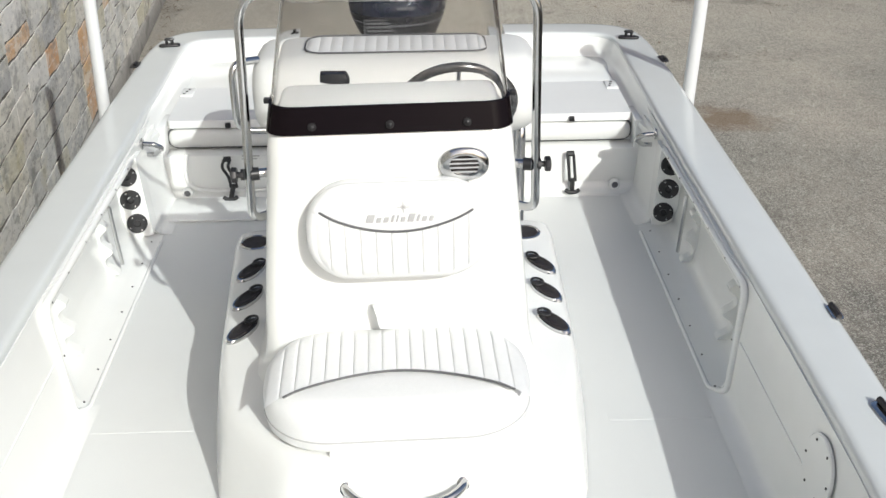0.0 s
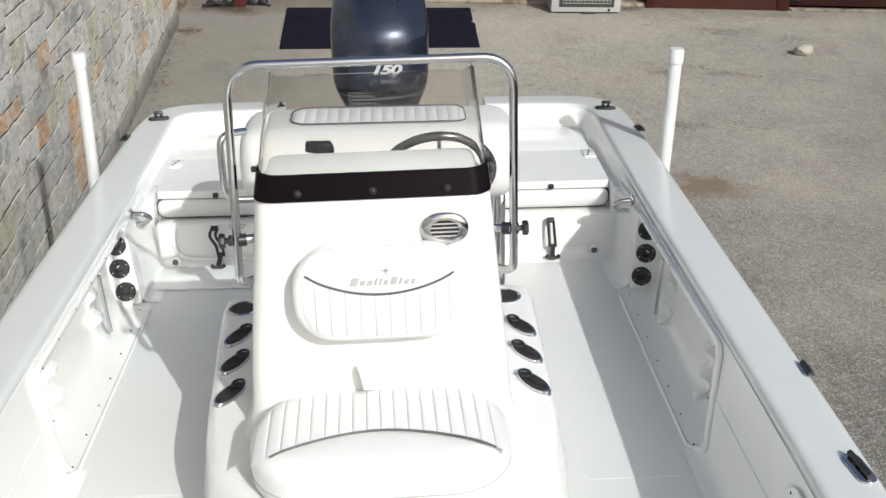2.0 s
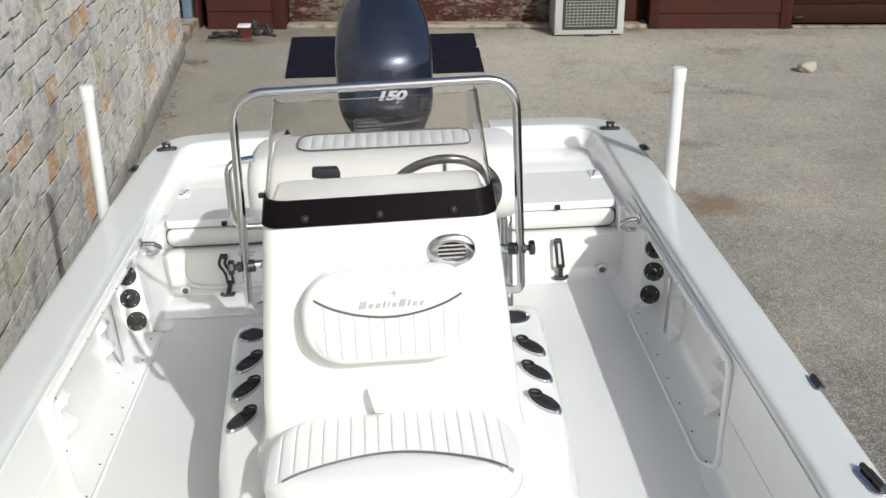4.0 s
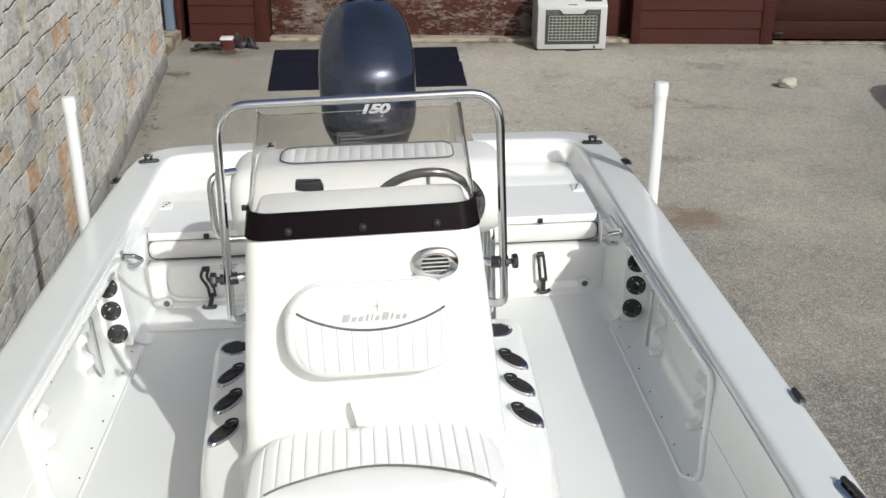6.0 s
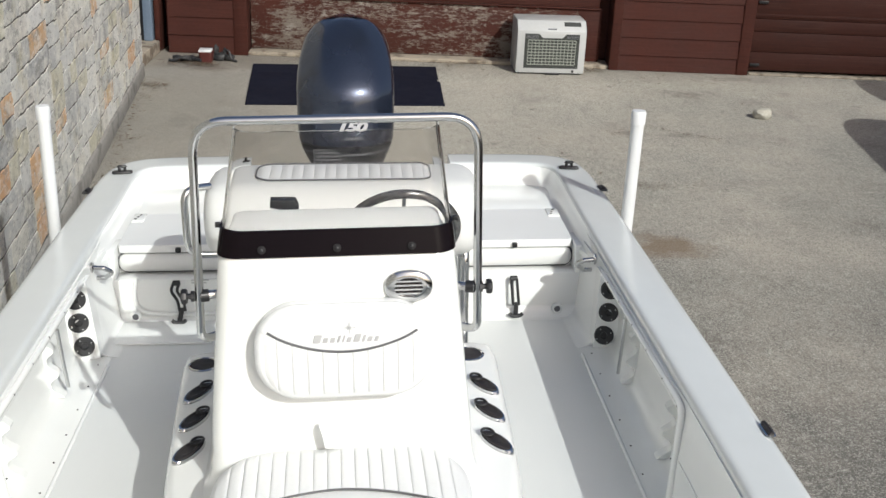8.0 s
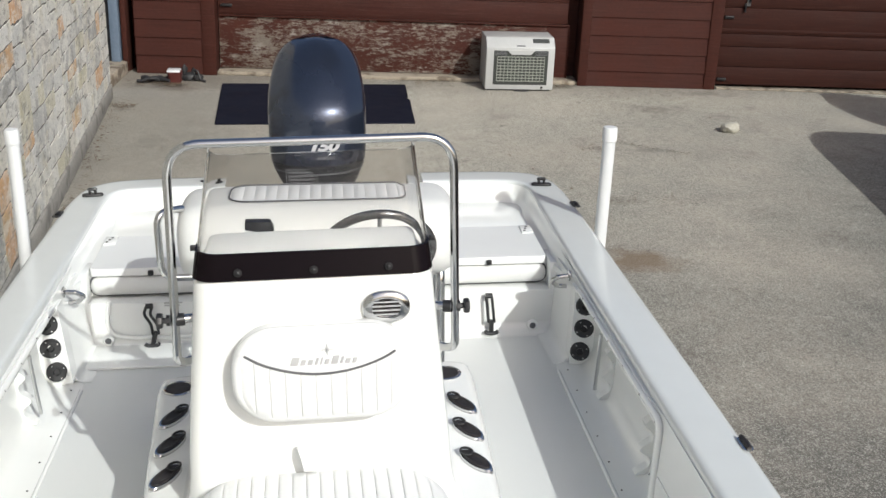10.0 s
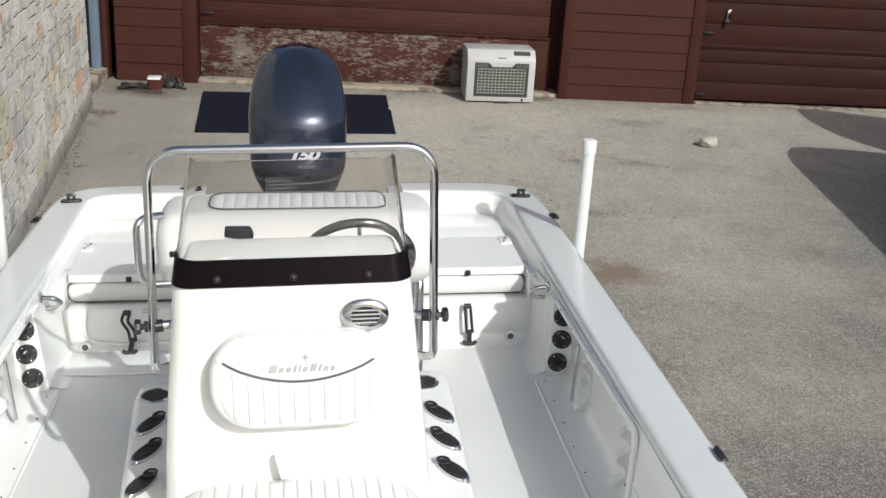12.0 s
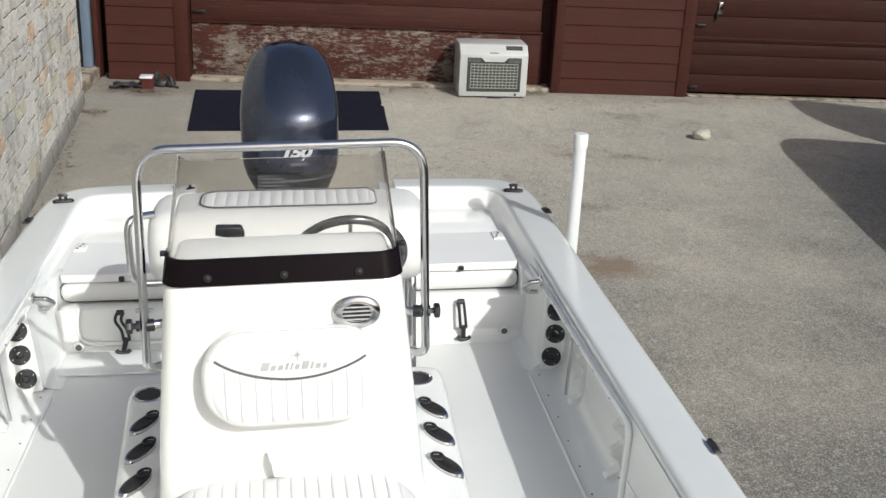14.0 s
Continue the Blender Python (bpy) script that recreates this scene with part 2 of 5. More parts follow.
def ground_material():
    m = material("worn_chip_seal", (0.440, 0.418, 0.352), 0.92, vary=0.10, scale=0.5, fine=4.5, bump=0.0, colour2=(0.545, 0.515, 0.436), spec=0.25)
    nt, b, tc, layer, rng, tex, mask = node_kit(m)
    out = b.inputs["Base Color"].links[0].from_socket
    # greyer surface on the yard's open side, some of its shade in the colour
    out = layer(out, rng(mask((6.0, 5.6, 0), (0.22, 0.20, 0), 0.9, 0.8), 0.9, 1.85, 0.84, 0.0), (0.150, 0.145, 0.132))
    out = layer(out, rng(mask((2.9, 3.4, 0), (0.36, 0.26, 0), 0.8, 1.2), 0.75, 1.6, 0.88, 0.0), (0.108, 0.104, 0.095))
    chips = nt.nodes.new("ShaderNodeTexVoronoi")
    chips.inputs["Scale"].default_value = 185.0
    nt.links.new(tc.outputs["Object"], chips.inputs["Vector"])
    sep = nt.nodes.new("ShaderNodeSeparateColor")
    nt.links.new(chips.outputs["Color"], sep.inputs["Color"])
    out = layer(out, rng(sep.outputs["Red"], 0.60, 0.95, 0.0, 0.62), (0.52, 0.49, 0.43))
    out = layer(out, rng(sep.outputs["Green"], 0.55, 0.95, 0.0, 0.90), (0.10, 0.092, 0.080))
    out = layer(out, rng(tex(1.3, 8, 0.70), 0.54, 0.68, 0.0, 0.50), (0.20, 0.172, 0.150))
    out = layer(out, rng(tex(2.6, 9, 0.74), 0.60, 0.69, 0.0, 0.75), (0.115, 0.10, 0.09))
    out = layer(out, rng(tex(0.45, 5, 0.6), 0.46, 0.66, 0.0, 0.50), (0.52, 0.462, 0.385))
    out = layer(out, rng(tex(70, 6, 0.85), 0.52, 0.66, 0.0, 0.55), (0.12, 0.112, 0.098))
    out = layer(out, rng(tex(78, 6, 0.85, (1.1, 0.9, 1)), 0.53, 0.68, 0.0, 0.40), (0.60, 0.575, 0.50))
    out = layer(out, rng(tex(13, 7, 0.9), 0.53, 0.63, 0.0, 0.30), (0.15, 0.138, 0.118))
    out = layer(out, rng(tex(10.5, 6, 0.85, (1.2, 0.9, 1)), 0.53, 0.64, 0.0, 0.28), (0.60, 0.570, 0.495))
    out = layer(out, rng(tex(34, 4, 0.65), 0.61, 0.66, 0.0, 0.28), (0.105, 0.097, 0.085))
    out = layer(out, rng(tex(31, 4, 0.65, (0.9, 1.1, 1)), 0.61, 0.67, 0.0, 0.22), (0.66, 0.635, 0.565))
    # scattered tar spots and pale scuffs
    out = layer(out, rng(tex(4.6, 4, 0.72, (0.8, 1.0, 1)), 0.655, 0.70, 0.0, 0.70), (0.090, 0.082, 0.072))
    out = layer(out, rng(tex(6.1, 5, 0.75, (1.0, 0.8, 1)), 0.645, 0.70, 0.0, 0.45), (0.62, 0.59, 0.52))
    # worn hollows where dark aggregate shows, and a rusty patch under the junk by the garage
    for cx, cy, sx, sy in ((3.55, 11.30, 1.6, 2.6), (2.62, 9.75, 2.6, 5.0), (3.15, 9.72, 1.9, 5.5), (2.45, 8.25, 2.4, 4.0), (4.45, 12.05, 1.0, 3.0), (-1.55, 9.9, 2.2, 1.6)):
        out = layer(out, rng(mask((cx, cy, 0), (sx, sy, 0), 1.9, 9.0), 1.05, 1.45, 0.55, 0.0), (0.17, 0.155, 0.135))
    out = layer(out, rng(mask((-1.55, 12.02, 0), (2.9, 4.6, 0), 1.4, 9.0), 1.0, 1.6, 0.85, 0.0), (0.105, 0.052, 0.030))
    out = layer(out, rng(mask((-1.85, 12.10, 0), (2.6, 4.2, 0), 1.4, 9.0), 0.9, 1.6, 0.55, 0.0), (0.12, 0.092, 0.066))
    grit = nt.nodes.new("ShaderNodeTexVoronoi")
    grit.inputs["Scale"].default_value = 125.0
    nt.links.new(tc.outputs["Object"], grit.inputs["Vector"])
    sep2 = nt.nodes.new("ShaderNodeSeparateColor")
    nt.links.new(grit.outputs["Color"], sep2.inputs["Color"])
    out = layer(out, rng(sep2.outputs["Red"], 0.74, 0.92, 0.0, 0.60), (0.115, 0.105, 0.092))
    out = layer(out, rng(sep2.outputs["Blue"], 0.74, 0.97, 0.0, 0.36), (0.55, 0.555, 0.485))
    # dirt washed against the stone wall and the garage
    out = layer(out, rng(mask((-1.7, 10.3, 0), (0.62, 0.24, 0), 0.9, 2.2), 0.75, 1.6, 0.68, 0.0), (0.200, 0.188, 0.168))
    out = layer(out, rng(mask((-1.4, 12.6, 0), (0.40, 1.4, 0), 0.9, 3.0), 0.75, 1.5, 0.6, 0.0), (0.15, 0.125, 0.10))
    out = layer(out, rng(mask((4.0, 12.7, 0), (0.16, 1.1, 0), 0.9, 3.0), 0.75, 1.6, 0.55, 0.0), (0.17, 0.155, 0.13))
    # an oil stain beside the boat
    out = layer(out, rng(mask((2.25, 6.95, 0), (2.6, 3.6, 0), 1.6, 5), 1.15, 1.75, 0.70, 0.0), (0.17, 0.115, 0.07))
    nt.links.new(out, b.inputs["Base Color"])
    bp = nt.nodes.new("ShaderNodeBump")
    bp.inputs["Strength"].default_value, bp.inputs["Distance"].default_value = 0.45, 0.006
    nt.links.new(chips.outputs["Distance"], bp.inputs["Height"])
    nt.links.new(bp.outputs["Normal"], b.inputs["Normal"])
    return m


def build_ground():
    bm = B()
    xs = [-400, -60, -12, -4] + [x * 1.0 for x in range(-3, 12)] + [20, 60, 400]
    ys = [-400, -60, -12] + [y * 1.0 for y in range(-4, 17)] + [30, 80, 400]
    grid = [[bm.verts.new((x, y, 0.0)) for x in xs] for y in ys]
    for r0, r1 in zip(grid, grid[1:]):
        for i in range(len(xs) - 1):
            bm.faces.new((r0[i], r0[i + 1], r1[i + 1], r1[i]))
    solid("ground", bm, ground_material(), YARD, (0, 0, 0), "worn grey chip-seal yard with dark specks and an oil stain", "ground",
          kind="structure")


build_ground()

MORTAR = material("dark_raked_mortar", (0.115, 0.108, 0.095), 0.95, vary=0.35, scale=6, fine=60, bump=0.4, bump_scale=60, spots=((0.22, 0.21, 0.188), 11, 0.56, 0.7))


def stone_material(name, tones, streak):
    """Sawn limestone: a tone for each stone, cloudy stains, dark runs down the face."""
    m = material(name, (0.5, 0.5, 0.5), 0.92, vary=0.1, scale=6, fine=40, spec=0.25)
    nt, b, tc, layer, rng, tex, mask = node_kit(m)
    info, geo = nt.nodes.new("ShaderNodeObjectInfo"), nt.nodes.new("ShaderNodeNewGeometry")
    add = nt.nodes.new("ShaderNodeMath")
    add.operation = "ADD"
    nt.links.new(info.outputs["Random"], add.inputs[0])
    nt.links.new(geo.outputs["Random Per Island"], add.inputs[1])
    fr = nt.nodes.new("ShaderNodeMath")
    fr.operation = "FRACT"
    nt.links.new(add.outputs[0], fr.inputs[0])
    ramp = nt.nodes.new("ShaderNodeValToRGB")
    ramp.color_ramp.interpolation = "CONSTANT"
    el = ramp.color_ramp.elements
    while len(el) < len(tones):
        el.new(1.0)
    for k, tone in enumerate(tones):
        el[k].position, el[k].color = k / len(tones), (*tone, 1)
    nt.links.new(fr.outputs[0], ramp.inputs["Fac"])
    out = ramp.outputs["Color"]
    out = layer(out, rng(tex(5.5, 6, 0.6), 0.42, 0.66, 0.0, 0.45), (0.66, 0.65, 0.60))
    out = layer(out, rng(tex(3.4, 5, 0.6), 0.55, 0.68, 0.0, 0.55), (0.47, 0.415, 0.255))
    out = layer(out, rng(tex(1.6, 5, 0.65, (1, 2.0, 1.8)), 0.55, 0.66, 0.0, streak), (0.20, 0.198, 0.192))
    out = layer(out, rng(tex(9.5, 5, 0.65, (1, 0.6, 1)), 0.55, 0.61, 0.0, 0.60), (0.24, 0.235, 0.215))
    out = layer(out, rng(tex(8.0, 5, 0.65, (1, 0.5, 0.9)), 0.53, 0.62, 0.0, 0.55), (0.72, 0.70, 0.625))
    out = layer(out, rng(tex(24, 5, 0.70, (1, 0.45, 1)), 0.56, 0.66, 0.0, 0.42), (0.21, 0.202, 0.180))
    out = layer(out, rng(tex(21, 5, 0.70, (1, 0.45, 1.2)), 0.54, 0.64, 0.0, 0.48), (0.78, 0.755, 0.67))
    out = layer(out, rng(tex(50, 4, 0.70, (1, 0.5, 1)), 0.59, 0.66, 0.0, 0.55), (0.15, 0.142, 0.125))
    nt.links.new(out, b.inputs["Base Color"])
    bp = nt.nodes.new("ShaderNodeBump")
    bp.inputs["Strength"].default_value, bp.inputs["Distance"].default_value = 0.60, 0.012
    nt.links.new(tex(22, 7, 0.70, (1, 0.5, 1)), bp.inputs["Height"])
    nt.links.new(bp.outputs["Normal"], b.inputs["Normal"])
    return m


STONE = [stone_material("grey_limestone", ((0.52, 0.52, 0.495), (0.58, 0.575, 0.535), (0.43, 0.43, 0.415), (0.55, 0.525, 0.475), (0.62, 0.61, 0.57), (0.50, 0.475, 0.365), (0.53, 0.53, 0.51), (0.39, 0.39, 0.38), (0.57, 0.55, 0.49), (0.62, 0.61, 0.58)), 0.74),
         stone_material("rust_orange_limestone", ((0.53, 0.30, 0.15), (0.57, 0.36, 0.20), (0.52, 0.33, 0.18)), 0.35)]
RUST = ((-0.96, 1.63), (0.67, 1.18), (2.45, 0.96), (-1.43, 1.38), (1.16, 0.81), (2.34, 0.37), (-2.13, 1.19), (0.86, 0.42), (-1.02, 0.65), (-2.60, 0.80), (-3.13, 1.04), (-1.78, 0.27), (-1.80, 0.65))
CONCRETE = material("weathered_concrete", (0.30, 0.29, 0.265), 0.92, vary=0.2, scale=3, fine=40, bump=0.35, bump_scale=50,
                    spots=((0.14, 0.13, 0.12), 5, 0.55, 0.7))


def build_stone_wall():
    bm = B()
    box(bm, -0.40, -0.002, -12.0, 3.185, 0.0, 4.4)
    wall = solid("wall_west", bm, MORTAR, SIDE, (0, 0, 0), "coursed limestone wall in grey, cream and rust-orange stones", "wall",
                 kind="structure", smooth=False)
    bm = B()
    box(bm, -0.40, 0.02, -12.0, 3.2, 0.0, 0.16, 0.015)
    part("plinth", bm, CONCRETE, wall, "grey concrete footing")
    rnd = random.Random(5)

    def warp(p):
        """Courses waver a little."""
        return Vector((p.x, p.y + 0.048 * noise.noise(Vector((p.y * 2.3, p.z * 6.0, 7.0))) + 0.010 * noise.noise(Vector((p.y * 9.0, p.z * 14.0, 2.0))),
                       max(0.162, p.z + 0.022 * noise.noise(Vector((p.y * 1.8, p.z * 3.4, 1.0))) + 0.010 * noise.noise(Vector((p.y * 7.0, p.z * 6.0, 4.0))))))

    my, mz, ny, nz = 0.125, 0.049, 121, 85        # module of the random ashlar
    taken, stones = set(), []
    for j in range(nz):
        for i in range(ny):
            if (i, j) in taken:
                continue
            run = 0
            while run < 7 and i + run < ny and (i + run, j) not in taken:
                run += 1
            w = min(run, rnd.choice((2, 2, 3, 3, 4, 4, 5)))
            w = run if run - w == 1 else w
            h = min(nz - j, rnd.choice((2, 3, 3, 3, 3, 4)) if w > 1 else 2)
            taken.update((i + a, j + b) for a in range(w) for b in range(h))
            stones.append((3.19 - (ny - i) * my, 0.17 + j * mz, w * my, h * mz))
    rusty = set()
    for sy, sz in RUST:
        rusty.add(min(range(len(stones)), key=lambda k: abs(stones[k][0] + stones[k][2] / 2 - sy) + 3 * abs(stones[k][1] + stones[k][3] / 2 - sz) + 0.5 * abs(stones[k][2] - 0.28)))
    rest = B()
    count = 0
    for index, (y, z, w, h) in enumerate(stones):
        g, gv = 0.0036, 0.0010
        bm = rest if (y < -3.3 or z > 1.75 or count >= 300) else B()
        d0 = 0.006 + rnd.uniform(-0.0004, 0.0004)
        n = max(4, int(w / 0.06))
        rag = 0.0080
        sl, sr = rnd.uniform(-0.004, 0.004), rnd.uniform(-0.004, 0.004)
        low = [(y + gv + (w - 2 * gv) * k / n, z + g + rnd.uniform(-0.002, rag)) for k in range(n + 1)]
        top = [(y + gv + (w - 2 * gv) * k / n, z + h - g - rnd.uniform(-0.002, rag)) for k in range(n, -1, -1)]
        ring = low + [(y + w - gv + sr * 0.3, z + h * 0.35), (y + w - gv - sr * 0.2, z + h * 0.7)] + top + [(y + gv - sl * 0.2, z + h * 0.7), (y + gv + sl * 0.3, z + h * 0.35)]
        c = Vector((0, y + w / 2, z + h / 2))
        tilt = rnd.uniform(-0.0030, -0.0005)
        face = lambda a, b, e: d0 + e + tilt * max(0.0, (b - z - h * 0.72) / (h * 0.28))
        lo = [Vector((-0.05, a, b)) for a, b in ring]
        mid = [Vector((face(a, b, -0.003), a, b)) for a, b in ring]
        hi = [Vector((face(a, b, 0.0), a, c.z + (b - c.z) * (1 - 0.002 / h))) for a, b in ring]
        inner = [Vector((d0 + rnd.uniform(-0.0004, 0.0006), c.y + (a - c.y) * 0.965, c.z + (b - c.z) * 0.93)) for a, b in ring]
        pick = 1 if index in rusty or rnd.random() < 0.008 else 0
        before = len(bm.faces)
        loft(bm, [[warp(p) for p in q] for q in (lo, mid, hi, inner)], caps=(False, True), material_index=pick)
        bm.faces.ensure_lookup_table()
        bm.faces[-1].material_index = pick
        for f in bm.faces[before:before + len(ring)]:
            f.material_index = 2
        if bm is not rest:
            me = bpy.data.meshes.new("stone")
            bmesh.ops.recalc_face_normals(bm, faces=bm.faces)
            for f in bm.faces:
                f.smooth = False
            bm.to_mesh(me)
            bm.free()
            for mm in (*STONE, MORTAR):
                me.materials.append(mm)
            ob = new("stone", me)
            ob.parent = wall
            count += 1
    part("stonework", rest, [*STONE, MORTAR], wall, "", smooth=False, kind="stuff")


def timber_paint(name, colour, wear):
    """Red-brown paint on boards, streaked along the grain, worn and dusty in places."""
    m = material(name, colour, 0.7, spec=0.2, vary=0.22, scale=2.5, fine=30)
    nt, b, tc, layer, rng, tex, mask = node_kit(m)
    out = b.inputs["Base Color"].links[0].from_socket
    out = layer(out, rng(tex(3.0, 8, 0.75, (0.5, 1, 16)), 0.50, 0.68, 0.0, 0.65), tuple(c * 0.45 for c in colour))
    out = layer(out, rng(tex(3.4, 8, 0.75, (0.6, 1, 22)), 0.54, 0.70, 0.0, wear), (0.115, 0.062, 0.048))
    nt.links.new(out, b.inputs["Base Color"])
    bp = nt.nodes.new("ShaderNodeBump")
    bp.inputs["Strength"].default_value, bp.inputs["Distance"].default_value = 0.35, 0.004
    nt.links.new(tex(4.0, 8, 0.7, (0.6, 1, 24)), bp.inputs["Height"])
    nt.links.new(bp.outputs["Normal"], b.inputs["Normal"])
    return m


BROWN = timber_paint("red_brown_painted_wood", (0.047, 0.0135, 0.0092), 0.25)
BROWN_DOOR = timber_paint("red_brown_door_paint", (0.042, 0.0125, 0.0088), 0.50)
BROWN_DARK = timber_paint("dark_brown_door_paint", (0.033, 0.0094, 0.0060), 0.26)
DIRTY = material("dirty_tan_concrete", (0.29, 0.25, 0.195), 0.95, vary=0.25, scale=4, fine=40, bump=0.4, bump_scale=45, spots=((0.10, 0.075, 0.055), 6, 0.50, 0.85))
BLUE = material("blue_grey_paint", (0.125, 0.165, 0.22), 0.55, vary=0.12, scale=4, fine=40)


def peeling_material():
    m = material("peeling_brown_paint", (0.050, 0.016, 0.011), 0.8, spec=0.2, vary=0.25, scale=3, fine=40)
    nt, b, tc, layer, rng, tex, mask = node_kit(m)
    out = b.inputs["Base Color"].links[0].from_socket
    def total(a, b, k):
        n = nt.nodes.new("ShaderNodeMath")
        n.operation = "MULTIPLY_ADD"
        n.inputs[1].default_value = k
        nt.links.new(a, n.inputs[0])
        nt.links.new(b, n.inputs[2])
        return n.outputs[0]

    # broad worn areas broken up by scratches along the grain and small flakes
    worn = total(tex(1.7, 4, 0.6, (1.0, 1, 1.2)), tex(11.0, 10, 0.82, (0.6, 1, 2.2)), 0.60)
    worn = total(tex(30.0, 6, 0.75, (0.7, 1, 1.6)), worn, 0.55)
    bare = rng(worn, 1.065, 1.170, 0.0, 0.92)
    grey = layer(out, rng(tex(9, 6, 0.7, (1, 1, 12)), 0.35, 0.7, 0.80, 1.0), (0.185, 0.162, 0.136))
    grey = layer(grey, rng(tex(17, 7, 0.8, (0.5, 1, 5)), 0.52, 0.64, 0.0, 0.75), (0.100, 0.066, 0.046))
    grey = layer(grey, rng(tex(4.5, 5, 0.6), 0.55, 0.68, 0.0, 0.6), (0.32, 0.30, 0.27))
    mx = nt.nodes.new("ShaderNodeMix")
    mx.data_type = "RGBA"
    nt.links.new(bare, mx.inputs[0])
    nt.links.new(out, mx.inputs[6])
    nt.links.new(grey, mx.inputs[7])
    nt.links.new(mx.outputs[2], b.inputs["Base Color"])
    bp = nt.nodes.new("ShaderNodeBump")
    bp.inputs["Strength"].default_value, bp.inputs["Distance"].default_value = 0.5, 0.004
    nt.links.new(bare, bp.inputs["Height"])
    nt.links.new(bp.outputs["Normal"], b.inputs["Normal"])
    return m


PEEL = peeling_material()


def siding(owner, x0, x1, y, z0, z1, board, mat):
    """Lapped boards, each a piece."""
    z = z0
    while z < z1 - 0.01:
        top = min(z + board, z1)
        bm = B()
        ring = [(y - 0.022, z + 0.004), (y - 0.008, top - 0.002), (y + 0.03, top - 0.002), (y + 0.03, z + 0.004)]
        loft(bm, [[(x0, a, b) for a, b in ring], [(x1, a, b) for a, b in ring]])
        part("board", bm, mat, owner, smooth=False)
        z = top


def build_garage():
    bm = B()
    box(bm, -2.9, 12.0, 0.34, 0.6, 0.0, 4.4)
    box(bm, -2.9, -2.20, 0.102, 0.338, 0.0, 4.4)
    wall = solid("wall_north", bm, BROWN, FRONT, (0, 0, 0), "red-brown painted timber garage front", "wall", kind="structure", smooth=False)
    siding(wall, -2.10, -1.34, 0.02, 0.0, 3.2, 0.208, BROWN)
    siding(wall, 3.10, 4.50, 0.02, 0.0, 0.18, 0.18, BROWN)
    siding(wall, 3.10, 4.50, 0.02, 0.18, 3.2, 0.208, BROWN)
    for x0, x1, y0 in ((-2.10, -1.34, 0.05), (3.10, 4.50, 0.05)):
        bm = B()
        box(bm, x0, x1, y0, 0.338, 0.0, 3.25)
        part("panel_backing", bm, BROWN, wall, smooth=False)
    for x0, x1, y0 in ((-1.345, -1.19, -0.01), (3.00, 3.105, -0.012), (4.495, 4.63, -0.012)):
        bm = B()
        box(bm, x0, x1, y0, 0.336, 0.0, 3.3, 0.006)
        part("post", bm, BROWN, wall)
    bm = B()
    box(bm, 2.62, 2.9, 0.20, 0.338, 0.0, 0.655, 0.005)
    part("patch_board", bm, BROWN, wall)
    bm = B()
    box(bm, -2.248, -2.19, -0.02, 0.2, 0.02, 3.2, 0.008)
    part("door_frame", bm, BROWN, wall)
    # concrete sills
    for x0, x1, y0, y1, h in ((-1.19, 3.0, 0.02, 0.338, 0.045), (4.66, 12.0, 0.0, 0.338, 0.022), (-2.6, -2.2, -0.75, 0.1, 0.14)):
        bm = B()
        box(bm, x0, x1, y0, y1, 0.0, h, 0.01)
        part("sill", bm, DIRTY, wall, "pale concrete sill")
    # first door: a peeling lower board under brown sections
    door = thing("garage_door", (0.9, 0.25, 0.045), FRONT, "red-brown sectional garage door above a peeling weathered lower board", "garage door", "garage doors", "structure")
    bm = B()
    box(bm, -1.18, 2.62, 0.20, 0.335, 0.05, 0.655, 0.004)
    part("weathered_board", bm, PEEL, door, "peeling brown paint over bare grey wood")
    bm = B()
    box(bm, -1.18, 2.88, 0.17, 0.2, 0.655, 0.672, 0.004)
    part("ledge", bm, BROWN, door)
    z = 0.675
    for k in range(6):
        bm = B()
        box(bm, -1.18, 2.86, 0.19, 0.24, z, z + 0.243, 0.006)
        part("section", bm, BROWN_DOOR, door)
        z += 0.247
    bm = B()
    box(bm, -1.15, -1.02, 0.165, 0.19, 0.765, 0.795, 0.004)
    part("lift_handle", bm, BLACK, door, "small black lift handle")
    # second door, fluted sections
    door = thing("garage_door", (6.8, 0.25, 0.05), FRONT, "closed red-brown sectional garage door with grooved panels and steel latch", "garage door", "garage doors", "structure")
    z = 0.055
    for k in range(11):
        bm = B()
        h = (0.217, 0.236, 0.149, 0.302, 0.246, 0.149, 0.302, 0.236, 0.149, 0.302, 0.3)[k]
        box(bm, 4.635, 9.6, 0.06, 0.12, z, z + h - 0.006, 0.006)
        if h > 0.301:
            box(bm, 4.635, 9.6, 0.052, 0.07, z + 0.02, z + 0.055, 0.006)
        part("section", bm, BROWN_DARK, door)
        z += h
    for zz in (0.105, 0.83):
        bm = B()
        box(bm, 4.66, 4.77, 0.03, 0.06, zz, zz + 0.03, 0.004)
        part("lift_handle", bm, BLACK, door, "small black lift handle")
    bm = B()
    box(bm, 4.90, 4.945, 0.03, 0.058, 0.98, 1.12, 0.005)
    part("latch", bm, STEEL, door, "weathered steel latch")
    bm = B()
    box(bm, 4.878, 4.895, 0.02, 0.05, 0.91, 1.01, 0.004)
    part("hasp", bm, BLACK, door)
    # the side entrance beside the stone wall
    d1 = thing("door_frame", (-2.42, 0.1, 0.14), FRONT, "blue-grey painted wooden door frame beside the stone wall", "door frame", kind="structure")
    bm = B()
    box(bm, -2.475, -2.425, -0.22, 0.10, 0.14, 3.2, 0.006)
    part("jamb", bm, BLUE, d1)
    bm = B()
    box(bm, -2.362, -2.262, -0.08, 0.098, 0.14, 3.2, 0.010)
    part("jamb", bm, BLUE, d1)
    # black strip standing in for the dark gap beside the stone wall
    bm = B()
